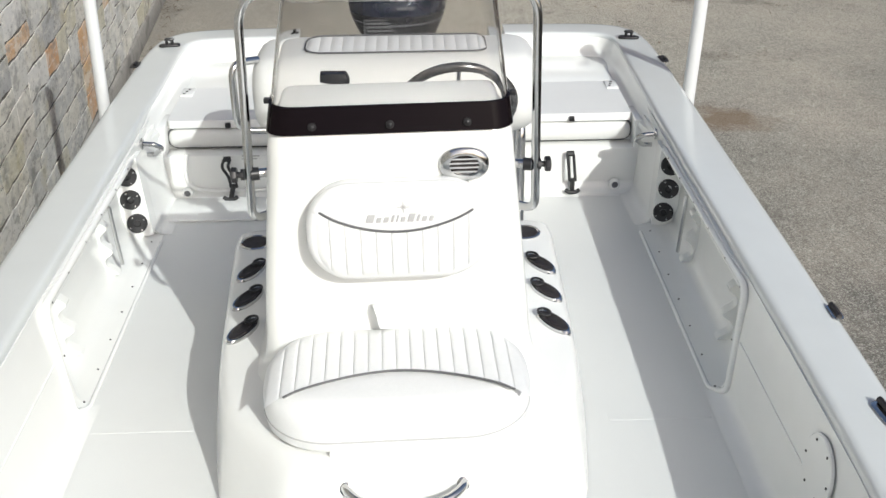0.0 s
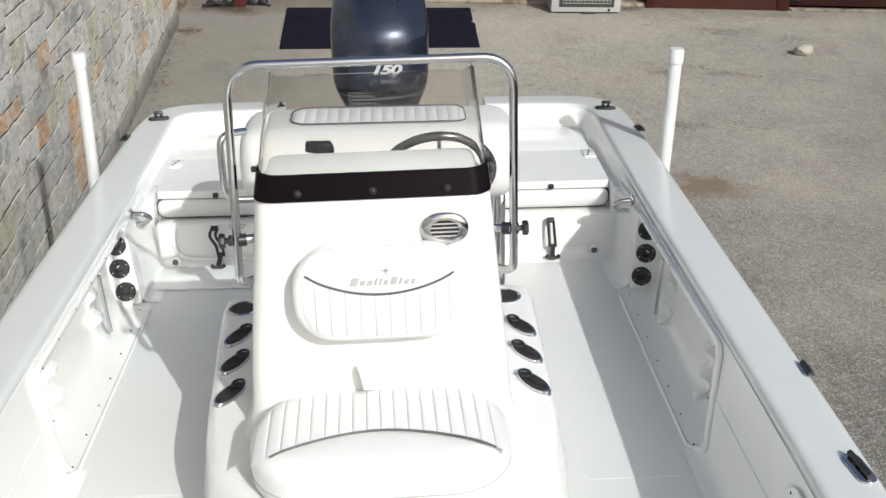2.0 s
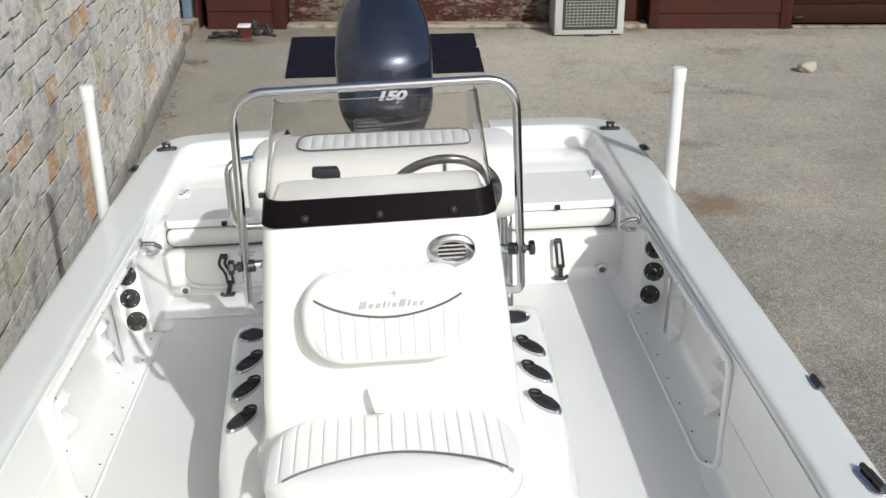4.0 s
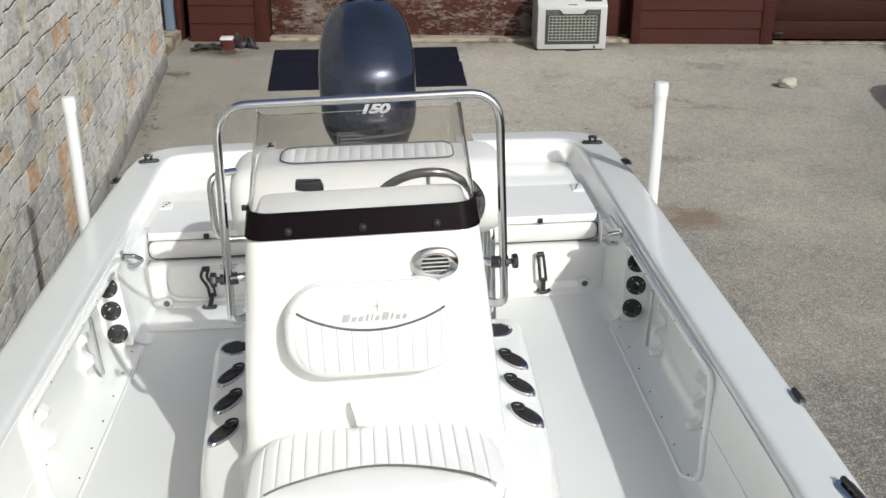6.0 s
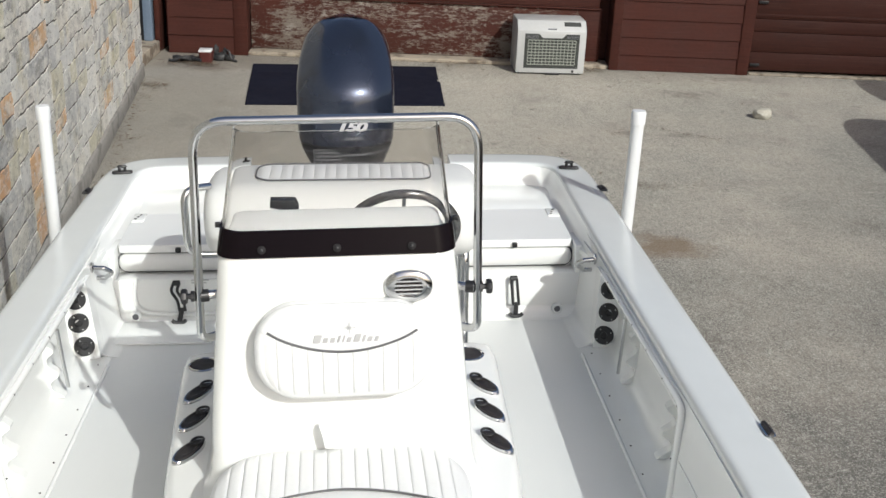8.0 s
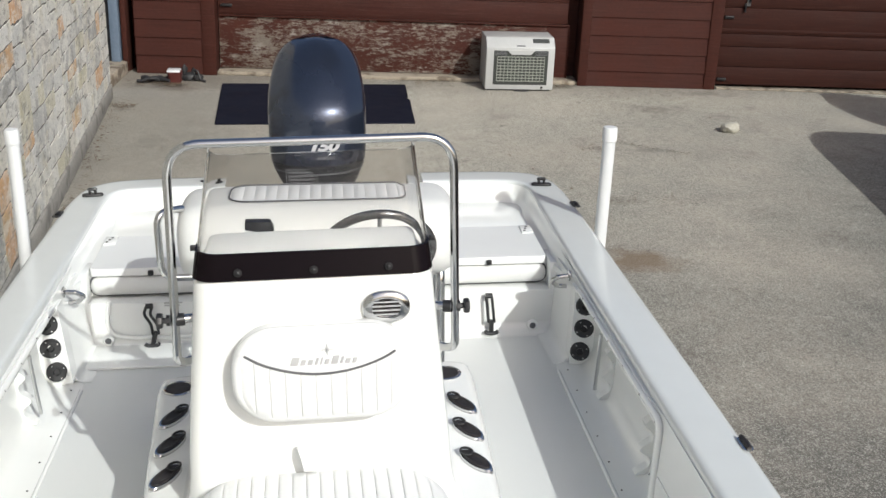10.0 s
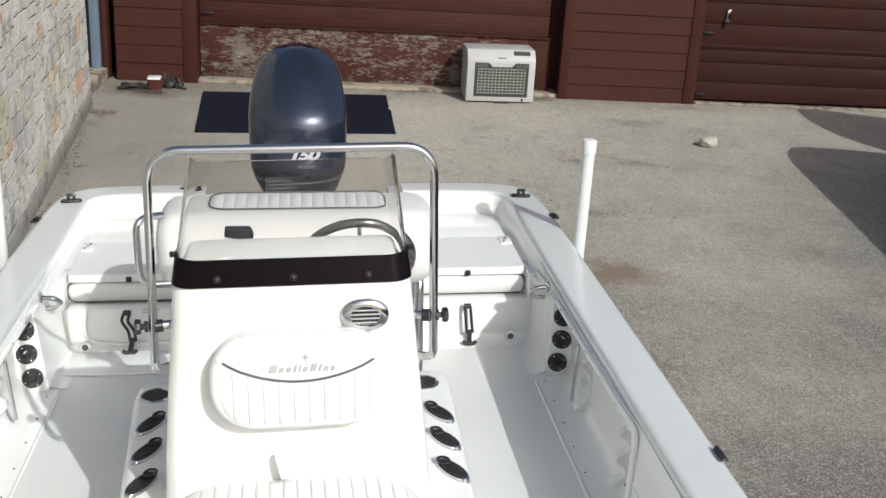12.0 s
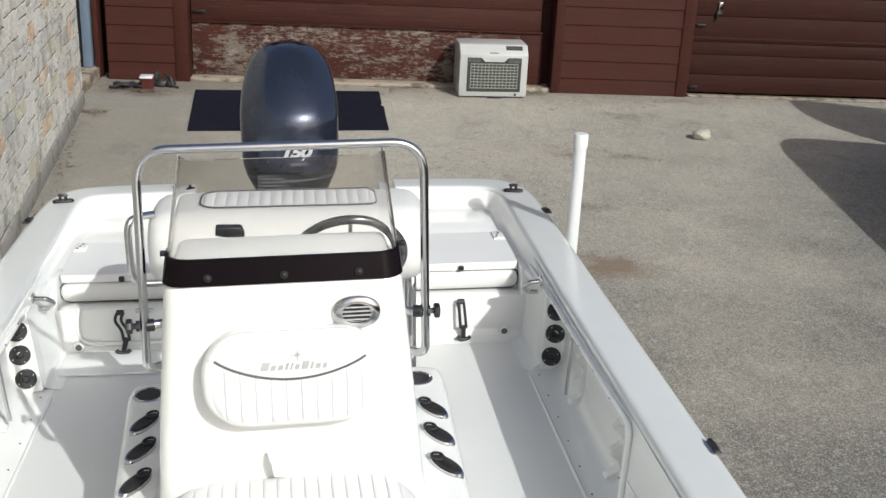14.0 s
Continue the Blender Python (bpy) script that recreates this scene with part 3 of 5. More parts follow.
    box(bm, -2.424, -2.364, -0.05, 0.09, 0.14, 3.2)
    part("gap_shade_strip", bm, BLACK, d1)
    # eaves over the front, out of view
    bm = B()
    box(bm, -2.9, 12.0, 0.0, 5.0, 4.4, 4.6)
    solid("roof", bm, CONCRETE, FRONT, (0, 0, 4.4), "flat grey garage roof", "roof", kind="structure", smooth=False)


build_garage()


def build_shade_casters():
    """Unseen blocks added beside the yard to cast the shadows that lie on it."""
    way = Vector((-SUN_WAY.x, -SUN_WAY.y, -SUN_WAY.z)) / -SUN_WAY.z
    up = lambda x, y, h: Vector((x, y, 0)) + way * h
    # kept dark so little bounce light reaches the shaded ground
    caster_mat = material("dark_caster_surface", (0.09, 0.08, 0.07), 0.9, vary=0.08, scale=1, fine=20)
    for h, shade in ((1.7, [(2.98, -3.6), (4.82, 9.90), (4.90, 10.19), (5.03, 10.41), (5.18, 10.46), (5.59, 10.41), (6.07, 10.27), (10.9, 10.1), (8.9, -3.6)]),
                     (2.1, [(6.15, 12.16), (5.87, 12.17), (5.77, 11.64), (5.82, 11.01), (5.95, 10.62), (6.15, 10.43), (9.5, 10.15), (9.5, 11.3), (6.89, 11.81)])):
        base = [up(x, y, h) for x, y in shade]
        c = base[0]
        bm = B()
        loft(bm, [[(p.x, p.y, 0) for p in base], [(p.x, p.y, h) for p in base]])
        solid("shade_block", bm, caster_mat, YARD, (c.x, c.y, 0), "unseen low dark block added to cast shadows on the yard", "building", "neighbouring buildings",
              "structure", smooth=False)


build_shade_casters()


# ---- boat: hull, gunwale, cockpit ----
SOLE = 0.80          # cockpit sole
RIM = 1.198          # top of the gunwale
OUTER = [(0.02, -1.55), (0.40, -1.35), (0.78, -0.75), (1.00, 0.1), (1.12, 1.0), (1.165, 1.9), (1.175, 2.8), (1.175, 3.7), (1.175, 4.35),
         (1.172, 4.76), (1.160, 4.995), (1.125, 5.16), (1.04, 5.258), (0.90, 5.297), (0.70, 5.310), (0.50, 5.315)]
INNER = [(0.01, -1.15), (0.30, -1.05), (0.62, -0.62), (0.83, 0.1), (0.945, 1.0), (1.003, 1.9), (1.009, 2.8), (1.004, 3.7), (1.005, 4.35),
         (1.008, 4.76), (1.008, 4.915), (1.001, 5.014), (0.976, 5.080), (0.915, 5.118), (0.74, 5.136), (0.50, 5.142)]


def rim_rows(side, profile):
    """Stations along the gunwale; profile: (share of the way from the outer to the inner edge, offset inwards, height)."""
    outer = curve([(x, y, 0) for x, y in OUTER], 4)
    inner = curve([(x, y, 0) for x, y in INNER], 4)
    rings = []
    for o, i in zip(outer, inner):
        d = (i - o).normalized()
        rings.append([((o + (i - o) * f + d * off).x * side, (o + (i - o) * f + d * off).y, z) for f, off, z in profile])
    return rings


def build_hull():
    hull = thing("boat_hull", (0, 2.5, 0.0), BOAT, "glossy white fibreglass bay boat hull with open cockpit", "boat")
    for side in (1, -1):
        bm = B()
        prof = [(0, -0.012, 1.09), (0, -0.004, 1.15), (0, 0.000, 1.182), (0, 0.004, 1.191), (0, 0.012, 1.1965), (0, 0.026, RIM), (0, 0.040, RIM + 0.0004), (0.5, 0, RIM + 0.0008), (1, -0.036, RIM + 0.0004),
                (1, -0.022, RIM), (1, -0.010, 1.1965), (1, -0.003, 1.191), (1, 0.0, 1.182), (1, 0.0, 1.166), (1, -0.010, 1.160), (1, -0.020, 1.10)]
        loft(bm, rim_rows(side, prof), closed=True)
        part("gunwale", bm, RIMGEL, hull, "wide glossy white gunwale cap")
        bm = B()
        prof = [(0, 0.004, 1.13), (0, 0.03, 0.9), (0, 0.10, 0.55), (0, 0.30, 0.25), (0, 0.36, 0.21), (0, 0.34, 0.25), (0, 0.13, 0.55), (0, 0.05, 0.9), (0, 0.02, 1.13)]
        loft(bm, rim_rows(side, prof), closed=True)
        part("hull_side", bm, GEL, hull)
        bm = B()
        path = [Vector((x * side + 0.012 * side, y, 1.105)) for x, y, _ in curve([(a, b, 0) for a, b in OUTER], 4)]
        tube(bm, path[4:], 0.022, 8)
        part("rub_rail", bm, BLACK, hull, "black rubber rub rail")
    bm = B()
    loft(bm, [[(-0.86, y, 0.25), (0.86, y, 0.25), (0.86, y, 0.22), (0, y, 0.02), (-0.86, y, 0.22)] for y in (0.6, 5.2)])
    box(bm, -0.9, 0.9, 5.20, 5.31, 0.22, 0.98, 0.02)
    part("hull_bottom", bm, GEL, hull)
    # transom corners and motor notch
    bm = B()
    box(bm, -0.53, 0.53, 5.05, 5.315, 0.9, 1.03, 0.03)
    part("motor_well", bm, GEL, hull)
    bm = B()
    loft(bm, [[(x, y, z) for x, z in ((-0.96, SOLE - 0.05), (0.96, SOLE - 0.05), (0.96, SOLE), (-0.96, SOLE))] for y in (0.9, 4.22)])
    part("cockpit_sole", bm, DECK, hull, "white non-skid cockpit sole")
    for side in (1, -1):
        bm = B()
        box(bm, *sorted((0.60 * side, 0.90 * side)), 2.600, 2.635, SOLE - 0.004, SOLE + 0.0010, 0.0008, 1)
        part("smooth_band", bm, DECK, hull)
    bm = B()
    rows = [[(-x, y), (x, y)] for x, y in ((0.02, -1.14), (0.32, -1.03), (0.64, -0.60), (0.85, 0.1), (0.93, 0.7), (0.945, 1.02))]
    loft(bm, [[(a[0], a[1], z) for a in r for z in (1.145, 1.155)] for r in rows], closed=False)
    for r0, r1 in zip(rows, rows[1:]):
        bm.faces.new([bm.verts.new((p[0], p[1], 1.155)) for p in (r0[0], r0[1], r1[1], r1[0])])
    part("bow_deck", bm, DECK, hull, "white non-skid bow casting deck")
    bm = B()
    box(bm, -0.945, 0.945, 0.98, 1.02, SOLE - 0.02, 1.153)
    part("deck_bulkhead", bm, GEL, hull)
    return hull


HULL = build_hull()

LY0, LY1 = 2.738, 3.86        # rod locker opening along the boat


FOOT = {1: 0.972, -1: 0.958}     # where the cockpit sides meet the sole


def liner_x(z, side):
    return FOOT[side] + (0.998 - FOOT[side]) * max(0.0, (z - 0.80)) / 0.34


def build_liner(side):
    name = "side_liner"
    bm = B()
    zs = [SOLE + 0.002, SOLE + 0.004, SOLE + 0.010, SOLE + 0.022, 0.835, 0.98, 1.13, 1.165]
    foot = FOOT[side]
    xs = [foot - 0.063, foot - 0.036, foot - 0.016, foot - 0.004, foot + 0.002, liner_x(0.98, side), liner_x(1.13, side), liner_x(1.13, side)]

    def strip(y0, y1, k0, k1, back=0.012, n=6):
        rows = []
        for j in range(n + 1):
            y = y0 + (y1 - y0) * j / n
            inset = 0.0 if y > 1.9 else (1.9 - y) * 0.05
            inset += max(0, y - 3.9) * 0.035
            shell = [(x - inset, z) for x, z in zip(xs[k0:k1], zs[k0:k1])]
            if y <= LY0:
                lip = float(np.interp(y, [q[1] for q in INNER], [q[0] for q in INNER])) - 0.0015
                shell = [(lip if z > 1.16 else lip - 0.003 if z > 1.12 else min(x, lip), 1.170 if z > 1.16 else z) for x, z in shell]
            pts = [(x * side, y, z) for x, z in shell]
            pts += [((x + back) * side, y, z) for x, z in shell[::-1]]
            rows.append(pts)
        loft(bm, rows)

    strip(1.02, LY0, 0, 8)
    strip(LY0, LY1, 6, 8)
    strip(LY1, 3.96, 0, 8)
    strip(3.96, 4.195, 0, 7)
    box(bm, *sorted((1.001 * side, 1.05 * side)), 3.90, 4.195, 1.0, 1.164)
    part(name, bm, GEL, HULL)
    locker = thing("rod_locker", (side * 1.0, 3.3, 0.79), BOAT, "recessed white moulded rod locker in the cockpit side", "locker", "rod lockers")
    # recess
    bm = B()
    y0, y1 = LY0, LY1
    pts_in = [(0.925, 0.8015), (0.950, 0.805), (0.985, 0.811), (1.020, 0.822), (1.046, 0.845), (1.058, 0.90), (1.068, 1.125), (0.99, 1.128)]
    pts_out = [(0.925, 0.790), (0.950, 0.790), (0.990, 0.795), (1.028, 0.806), (1.060, 0.838), (1.072, 0.90), (1.082, 1.140), (0.99, 1.142)]
    rows = [[(x * side, y, z) for x, z in pts_in + pts_out[::-1]] for y in (y0, y1)]
    loft(bm, rows)
    loft(bm, [[(x * side, y, z) for x, z in ((foot + 0.006, 0.80), (1.075, 0.80), (1.08, 1.13), (1.004, 1.13))] for y in (y0 - 0.012, y0)])
    part("recess", bm, GEL, locker)
    # flange round the opening
    fy = LY0 if side > 0 else LY0 - 0.022
    bm = B()
    path = bend([(0.990 * side, LY1 - 0.06, 1.141), (0.996 * side, fy + 0.002, 1.152), ((foot - 0.004) * side, fy - 0.038, 0.812), (0.926 * side, fy + 0.015, 0.8025), (0.922 * side, LY1 - 0.07, 0.8025)], 0.045, 6)
    tube(bm, path[:-8], 0.0115, 10)
    tube(bm, path[-9:], 0.0068, 10)
    part("flange", bm, GEL, locker, "rounded white moulded flange")
    bm = B()
    tube(bm, [(1.000 * side, LY0 + 0.04, 1.122), (0.996 * side, LY1 - 0.06, 1.122)], 0.005, 8)
    part("edge_trim", bm, GEL, locker)
    # aft panel with three rod tubes
    bm = B()
    yp = 3.80
    ring = [(foot * side, 0.815), (1.075 * side, 0.815), (1.075 * side, 1.135), (0.982 * side, 1.135)]
    loft(bm, [[(x, yp + 0.02 + (1.0 - abs(x)) * 0.35, z) for x, z in ring], [(x, yp + 0.10 + (1.0 - abs(x)) * 0.35, z) for x, z in ring]])
    part("rod_panel", bm, GEL, locker, smooth=False)
    for x, z in ((1.022, 1.072), (1.020, 0.976), (1.008, 0.877)):
        c = Vector((x * side, yp + 0.012, z))
        rt = part("rod_tube", lathe(B(), [(0.0385, 0.0), (0.0385, 0.006), (0.034, 0.010), (0.015, 0.008), (0.011, 0.0), (0.009, -0.06)],
                                    facing(c, (-0.25 * side, -1, 0.12)), 28), RUBBER, locker, "round black rod tube fitting")
        for k in range(4):
            a = k * math.pi / 2 + 0.5
            p = facing(c, (-0.25 * side, -1, 0.12)) @ Vector((0.030 * math.cos(a), 0.030 * math.sin(a), 0.0085))
            part("screw", lathe(B(), [(0.003, 0), (0.003, 0.003), (0.001, 0.004)], facing(p, (-0.25 * side, -1, 0.12)), 8), STEEL, rt)
    # scalloped rod racks
    for yr, depth in ((2.98, 0.11), (3.50, 0.10)):
        bm = B()
        outline = []
        for k in range(41):
            z = 0.835 + 0.275 * k / 40
            s = 0.5 + 0.5 * math.cos(2 * math.pi * (k / 40 * 3.0))
            outline.append((1.046 + 0.016 * k / 40 - depth * 0.40 * s ** 1.6 * (1 - 0.35 * k / 40), z))
        ring = [(x * side, z) for x, z in outline] + [(1.072 * side, 1.11), (1.062 * side, 0.835)]
        loft(bm, [[(x, yr - 0.018, z) for x, z in ring], [(x, yr + 0.018, z) for x, z in ring]])
        part("rod_rack", bm, GEL, locker, "white scalloped rod rack")
    bm = B()
    tube(bm, bend([(0.985 * side, 3.42, 1.13), (0.99 * side, 3.46, 0.99), (1.0 * side, 3.52, 0.86)], 0.05), 0.007, 10)
    part("support_rod", bm, STEEL, locker, "thin polished steel rod")
    for k in range(7):
        y = 2.748 + k * 0.173
        part("screw", lathe(B(), [(0.0033, 0), (0.0033, 0.002), (0.001, 0.003)], facing(((0.946 + 0.0020 * k) * side, y, 0.8065 + 0.0004 * k), (-side * 0.2, 0, 1)), 8), DARK, locker)
    for y, z, x in ((2.757, 0.966, 0.981), (2.764, 1.142, 0.987), (2.925, 1.150, 0.984), (3.125, 1.150, 0.984), (3.32, 1.150, 0.983), (3.52, 1.149, 0.982), (3.70, 1.149, 0.981)):
        part("screw", lathe(B(), [(0.0030, 0), (0.0030, 0.002), (0.001, 0.003)], facing((x * side, y, z), (-side, 0, 0.5)), 8), DARK, locker)
    # crease and access plate forward of the locker
    bm = B()
    tube(bm, [(liner_x(0.992, side) * side, 2.70, 0.992), (liner_x(0.995, side) * side, 1.9, 0.995), ((liner_x(1.0, side) - 0.035) * side, 1.2, 1.0)], 0.003, 8)
    part("crease", bm, GEL, HULL)
    if side > 0:
        ap = thing("access_plate", (0.985, 2.02, 1.06), BOAT, "round white access plate screwed to the cockpit side", "access plate")
        mm = facing((0.983, 2.05, 1.055), (-1, 0, 0.10))
        part("plate", lathe(B(), [(0.086, -0.004), (0.086, 0.001), (0.083, 0.0035), (0.02, 0.004)], mm, 32), GEL, ap)
        for k in range(6):
            t = k * math.pi / 3
            part("screw", lathe(B(), [(0.0035, 0), (0.0035, 0.002), (0.001, 0.003)], mm @ Matrix.Translation((0.070 * math.cos(t), 0.070 * math.sin(t), 0.0035)), 8), DARK, ap)
    # hand rail aft of the locker
    h = thing("hand_rail", (side * 0.96, 4.0, 1.07), BOAT, "short polished steel hand rail on the cockpit side", "hand rail", "cockpit hand rails")
    part("bar", tube(B(), bend([(1.0 * side, 3.98, 1.134), (0.945 * side, 3.98, 1.130), (0.918 * side, 4.0, 1.106), (0.952 * side, 4.02, 1.074), (0.998 * side, 4.02, 1.072)], 0.018), 0.0095, 10), STEEL, h)
    part("flange", lathe(B(), [(0.022, 0), (0.022, 0.006), (0.012, 0.010)], facing((0.993 * side, 3.98, 1.134), (-side, 0, 0)), 16), STEEL, h)


for s in (1, -1):
    build_liner(s)


def build_aft():
    # bulkhead under the aft seats
    bm = B()
    box(bm, -1.04, 1.04, 4.19, 4.30, SOLE - 0.02, 0.992, 0.008)
    box(bm, -0.955, 0.955, 4.275, 4.36, 0.98, 1.087)
    for s in (1, -1):
        box(bm, *sorted((0.9551 * s, 1.06 * s)), 4.1925, 4.36, 0.975, 1.112, 0.006)
    part("aft_bulkhead", bm, GEL, HULL)
    arc = [(4.192 - 0.055 + 0.055 * math.sin(t), SOLE + 0.056 - 0.055 * math.cos(t)) for t in [math.pi / 2 * k / 8 for k in range(9)]]
    bm = B()
    loft(bm, [[(x, y, z) for y, z in arc + [(4.21, SOLE + 0.056), (4.21, SOLE - 0.01), (4.137, SOLE - 0.01)]] for x in (-0.985, 0.985)])
    part("sole_cove", bm, GEL, HULL)
    bm = B()
    for k, w in ((0, 0.028), (1, 0.062)):
        box(bm, -0.650 + 0.0 * k, -0.650 + w, 4.1868, 4.1905, 0.985 - 0.012 * k, 0.990 - 0.012 * k)
        box(bm, -0.650 + w + 0.010, -0.578, 4.1868, 4.1905, 0.985 - 0.012 * k, 0.990 - 0.012 * k)
    part("notice_bars", bm, LOGO, HULL, "faded grey printed bars", smooth=False)
    bm = B()
    box(bm, -0.955, -0.55, 3.965, 4.20, SOLE + 0.001, SOLE + 0.012, 0.005)
    part("aft_step", bm, GEL, HULL)
    bm = B()
    box(bm, -0.975, 0.975, 4.668, 5.110, 0.98, 1.100, 0.004)
    box(bm, -0.975, 0.975, 4.36, 4.668, 0.98, 1.086)
    part("aft_deck", bm, GEL, HULL)
    bm = B()
    box(bm, -0.955, 0.955, 4.660, 4.676, 1.085, 1.113, 0.004)
    part("deck_ridge", bm, GEL, HULL)
    for side in (1, -1):
        bm = B()
        prof = [(1, -0.006, 1.187), (1, 0.003, 1.178), (1, 0.009, 1.155), (1, 0.018, 1.130), (1, 0.030, 1.112), (1, 0.055, 1.1015), (1, 0.055, 1.08), (1, -0.006, 1.08)]
        rows = rim_rows(side, prof)
        out = []
        for r in rows:
            if r[0][1] > 3.93:
                q = max(0.0, min(1.0, (r[0][1] - 3.93) / 0.42))
                q = q * q * (3 - 2 * q)
                ring = [Vector(r[0]).lerp(Vector(p), q) if k < 7 else Vector(p) for k, p in enumerate(r)]
                out.append([(side * max(abs(p.x), 0.948) if p.y < 4.56 else p.x, p.y, r[k][2]) for k, p in enumerate(ring)])
        loft(bm, out, closed=True)
        part("stern_coaming", bm, GEL, HULL, "smooth white sloped coaming inside the stern")
    for side in (1, -1):
        x0, x1 = sorted((0.22 * side, 0.950 * side))
        lid = thing("hatch", (side * 0.58, 4.4, 1.12), BOAT, "closed white fibreglass hatch over the aft seat box", "hatch", "aft hatches")
        bm = B()
        ring = rrect(x0, x1, 4.250, 4.654, 0.02, 3)
        loft(bm, [[(x, y, 1.088) for x, y in ring], [(x, y, 1.115) for x, y in ring],
                  [(x * 0.998 + (x0 + x1) / 2 * 0.002, 4.452 + (y - 4.452) * 0.985, 1.120) for x, y in ring]])
        part("lid", bm, LID, lid)
        xh = side * 0.922
        hinge = part("hinge", box(B(), xh - 0.026, xh + 0.026, 4.545, 4.640, 1.119, 1.127, 0.003), GEL, lid, "white plastic hinge")
        for k in range(3):
            part("screw", lathe(B(), [(0.006, 0), (0.006, 0.002), (0.002, 0.003)], facing((xh - 0.012 + 0.008 * k, 4.565 + 0.026 * k, 1.127), (0, 0, 1)), 8), DARK, hinge)
        part("latch", box(B(), side * 0.703 - 0.011, side * 0.703 + 0.011, 4.236, 4.252, 1.090, 1.111, 0.003), BLACK, lid, "small black latch")
        # bolster below the lid
        bm = B()
        prof = [(4.262 + 0.024 * math.cos(t), 1.042 + 0.040 * math.sin(t)) for t in [2 * math.pi * k / 16 for k in range(16)]]
        rows = []
        for x, s in ((x0, 0.3), (x0 + 0.006, 0.7), (x0 + 0.02, 0.95), (x0 + 0.04, 1.0), (x1 - 0.04, 1.0), (x1 - 0.02, 0.95), (x1 - 0.006, 0.7), (x1, 0.3)):
            rows.append([(x, 4.262 + (y - 4.262) * s, 1.042 + (z - 1.042) * s) for y, z in prof])
        loft(bm, rows)
        solid("bolster_cushion", bm, IVORY, BOAT, (side * 0.58, 4.26, 1.0), "ivory vinyl bolster along the front of the aft seat box", "cushion", "bolster cushions")
        # dark bead put in for the shaded gap round the bolster
        bm = B()
        ring = rrect(x0 - 0.004, x1 + 0.004, 0.9985, 1.085, 0.038, 6)
        tube(bm, [(x, 4.270, z) for x, z in ring], 0.0055, 8, close=True)
        part("gap_shade_bead", bm, PIPING, HULL)
        # hatch moulding on the bulkhead
        bm = B()
        if side < 0:
            path = curve([(-0.872, 4.190, 1.0), (-0.884, 4.189, 0.93), (-0.874, 4.187, 0.872), (-0.82, 4.183, 0.842), (-0.62, 4.182, 0.838), (-0.42, 4.183, 0.842)], 6)
            part("hatch_moulding", tube(B(), path, 0.009, 8), GEL, HULL)
        # drain fitting
        part("drain_fitting", lathe(B(), [(0.024, 0), (0.024, 0.008), (0.017, 0.014), (0.013, 0.012), (0.012, -0.01)], facing((side * 0.885, 4.180, 0.834), (0, -1, 0)), 20), [GEL], HULL)
        part("drain_hole", lathe(B(), [(0.0165, 0.0), (0.0165, 0.0125), (0.006, 0.0115)], facing((side * 0.885, 4.180, 0.834), (0, -1, 0)), 20), PIPING, HULL, "dark drain opening")
        # rubber hold-down strap
        st = thing("hold_down_strap", (side * 0.71, 4.19, SOLE + 0.03), BOAT, "black rubber hold-down strap with slotted body and T-handle", "strap", "hold-down straps")
        x = side * 0.705
        if side > 0:
            path = [Vector((x - 0.012, 4.165, 0.980)), Vector((x - 0.006, 4.158, 0.92)), Vector((x, 4.155, 0.862))]
        else:
            path = [Vector((x - 0.002, 4.165, 0.985)), Vector((x - 0.010, 4.150, 0.955)), Vector((x + 0.012, 4.145, 0.915)), Vector((x + 0.016, 4.155, 0.865))]
        bm = B()
        for dx in (-0.012, 0.012):
            tube(bm, curve([p + Vector((dx, 0, 0)) for p in path], 5), 0.006, 8)
        tube(bm, [path[0] + Vector((-0.014, 0, 0)), path[0] + Vector((0.014, 0, 0))], 0.012, 8)
        part("strap_body", bm, RUBBER, st)
        part("strap_tail", tube(B(), [path[-1] + Vector((0, 0, 0.01)), Vector((x, 4.155, 0.815))], 0.010, 8), RUBBER, st)
        part("strap_handle", tube(B(), curve([(x - 0.028, 4.145, 0.826), (x - 0.014, 4.145, 0.816), (x + 0.014, 4.145, 0.816), (x + 0.028, 4.145, 0.826)], 4), 0.0085, 8), RUBBER, st)


build_aft()


def cleat(x, y, yaw, dark=True, group="stern cleats", k=1.0, rise=1.0):
    c = thing("cleat", (x, y, RIM + 0.003), BOAT, "black pull-up mooring cleat on the gunwale" if dark else "polished steel pull-up cleat on the gunwale edge", "cleat", group)
    m = Matrix.Translation((x, y, RIM + 0.003)) @ Matrix.Rotation(yaw, 4, "Z") @ Matrix.Diagonal((k, k, k * rise, 1))
    mat = BLACK if dark else STEEL
    bm = B()
    ring = rrect(-0.062, 0.062, -0.024, 0.024, 0.0235, 6)
    loft(bm, [[m @ Vector((a, b, 0)) for a, b in ring], [m @ Vector((a, b, 0.006)) for a, b in ring], [m @ Vector((a * 0.93, b * 0.85, 0.010)) for a, b in ring]])
    part("base_plate", bm, mat, c)
    bm = B()
    h = 0.022 if dark else 0.052
    tube(bm, [m @ Vector((-h, 0, 0.028)), m @ Vector((-0.02, 0, 0.032)), m @ Vector((0.02, 0, 0.032)), m @ Vector((h, 0, 0.028))], 0.008, 8)
    for q in (-0.016, 0.016):
        tube(bm, [m @ Vector((q, 0, 0.005)), m @ Vector((q, 0, 0.034))], 0.007, 8)
    part("horn", bm, DARK if not dark else BLACK, c)


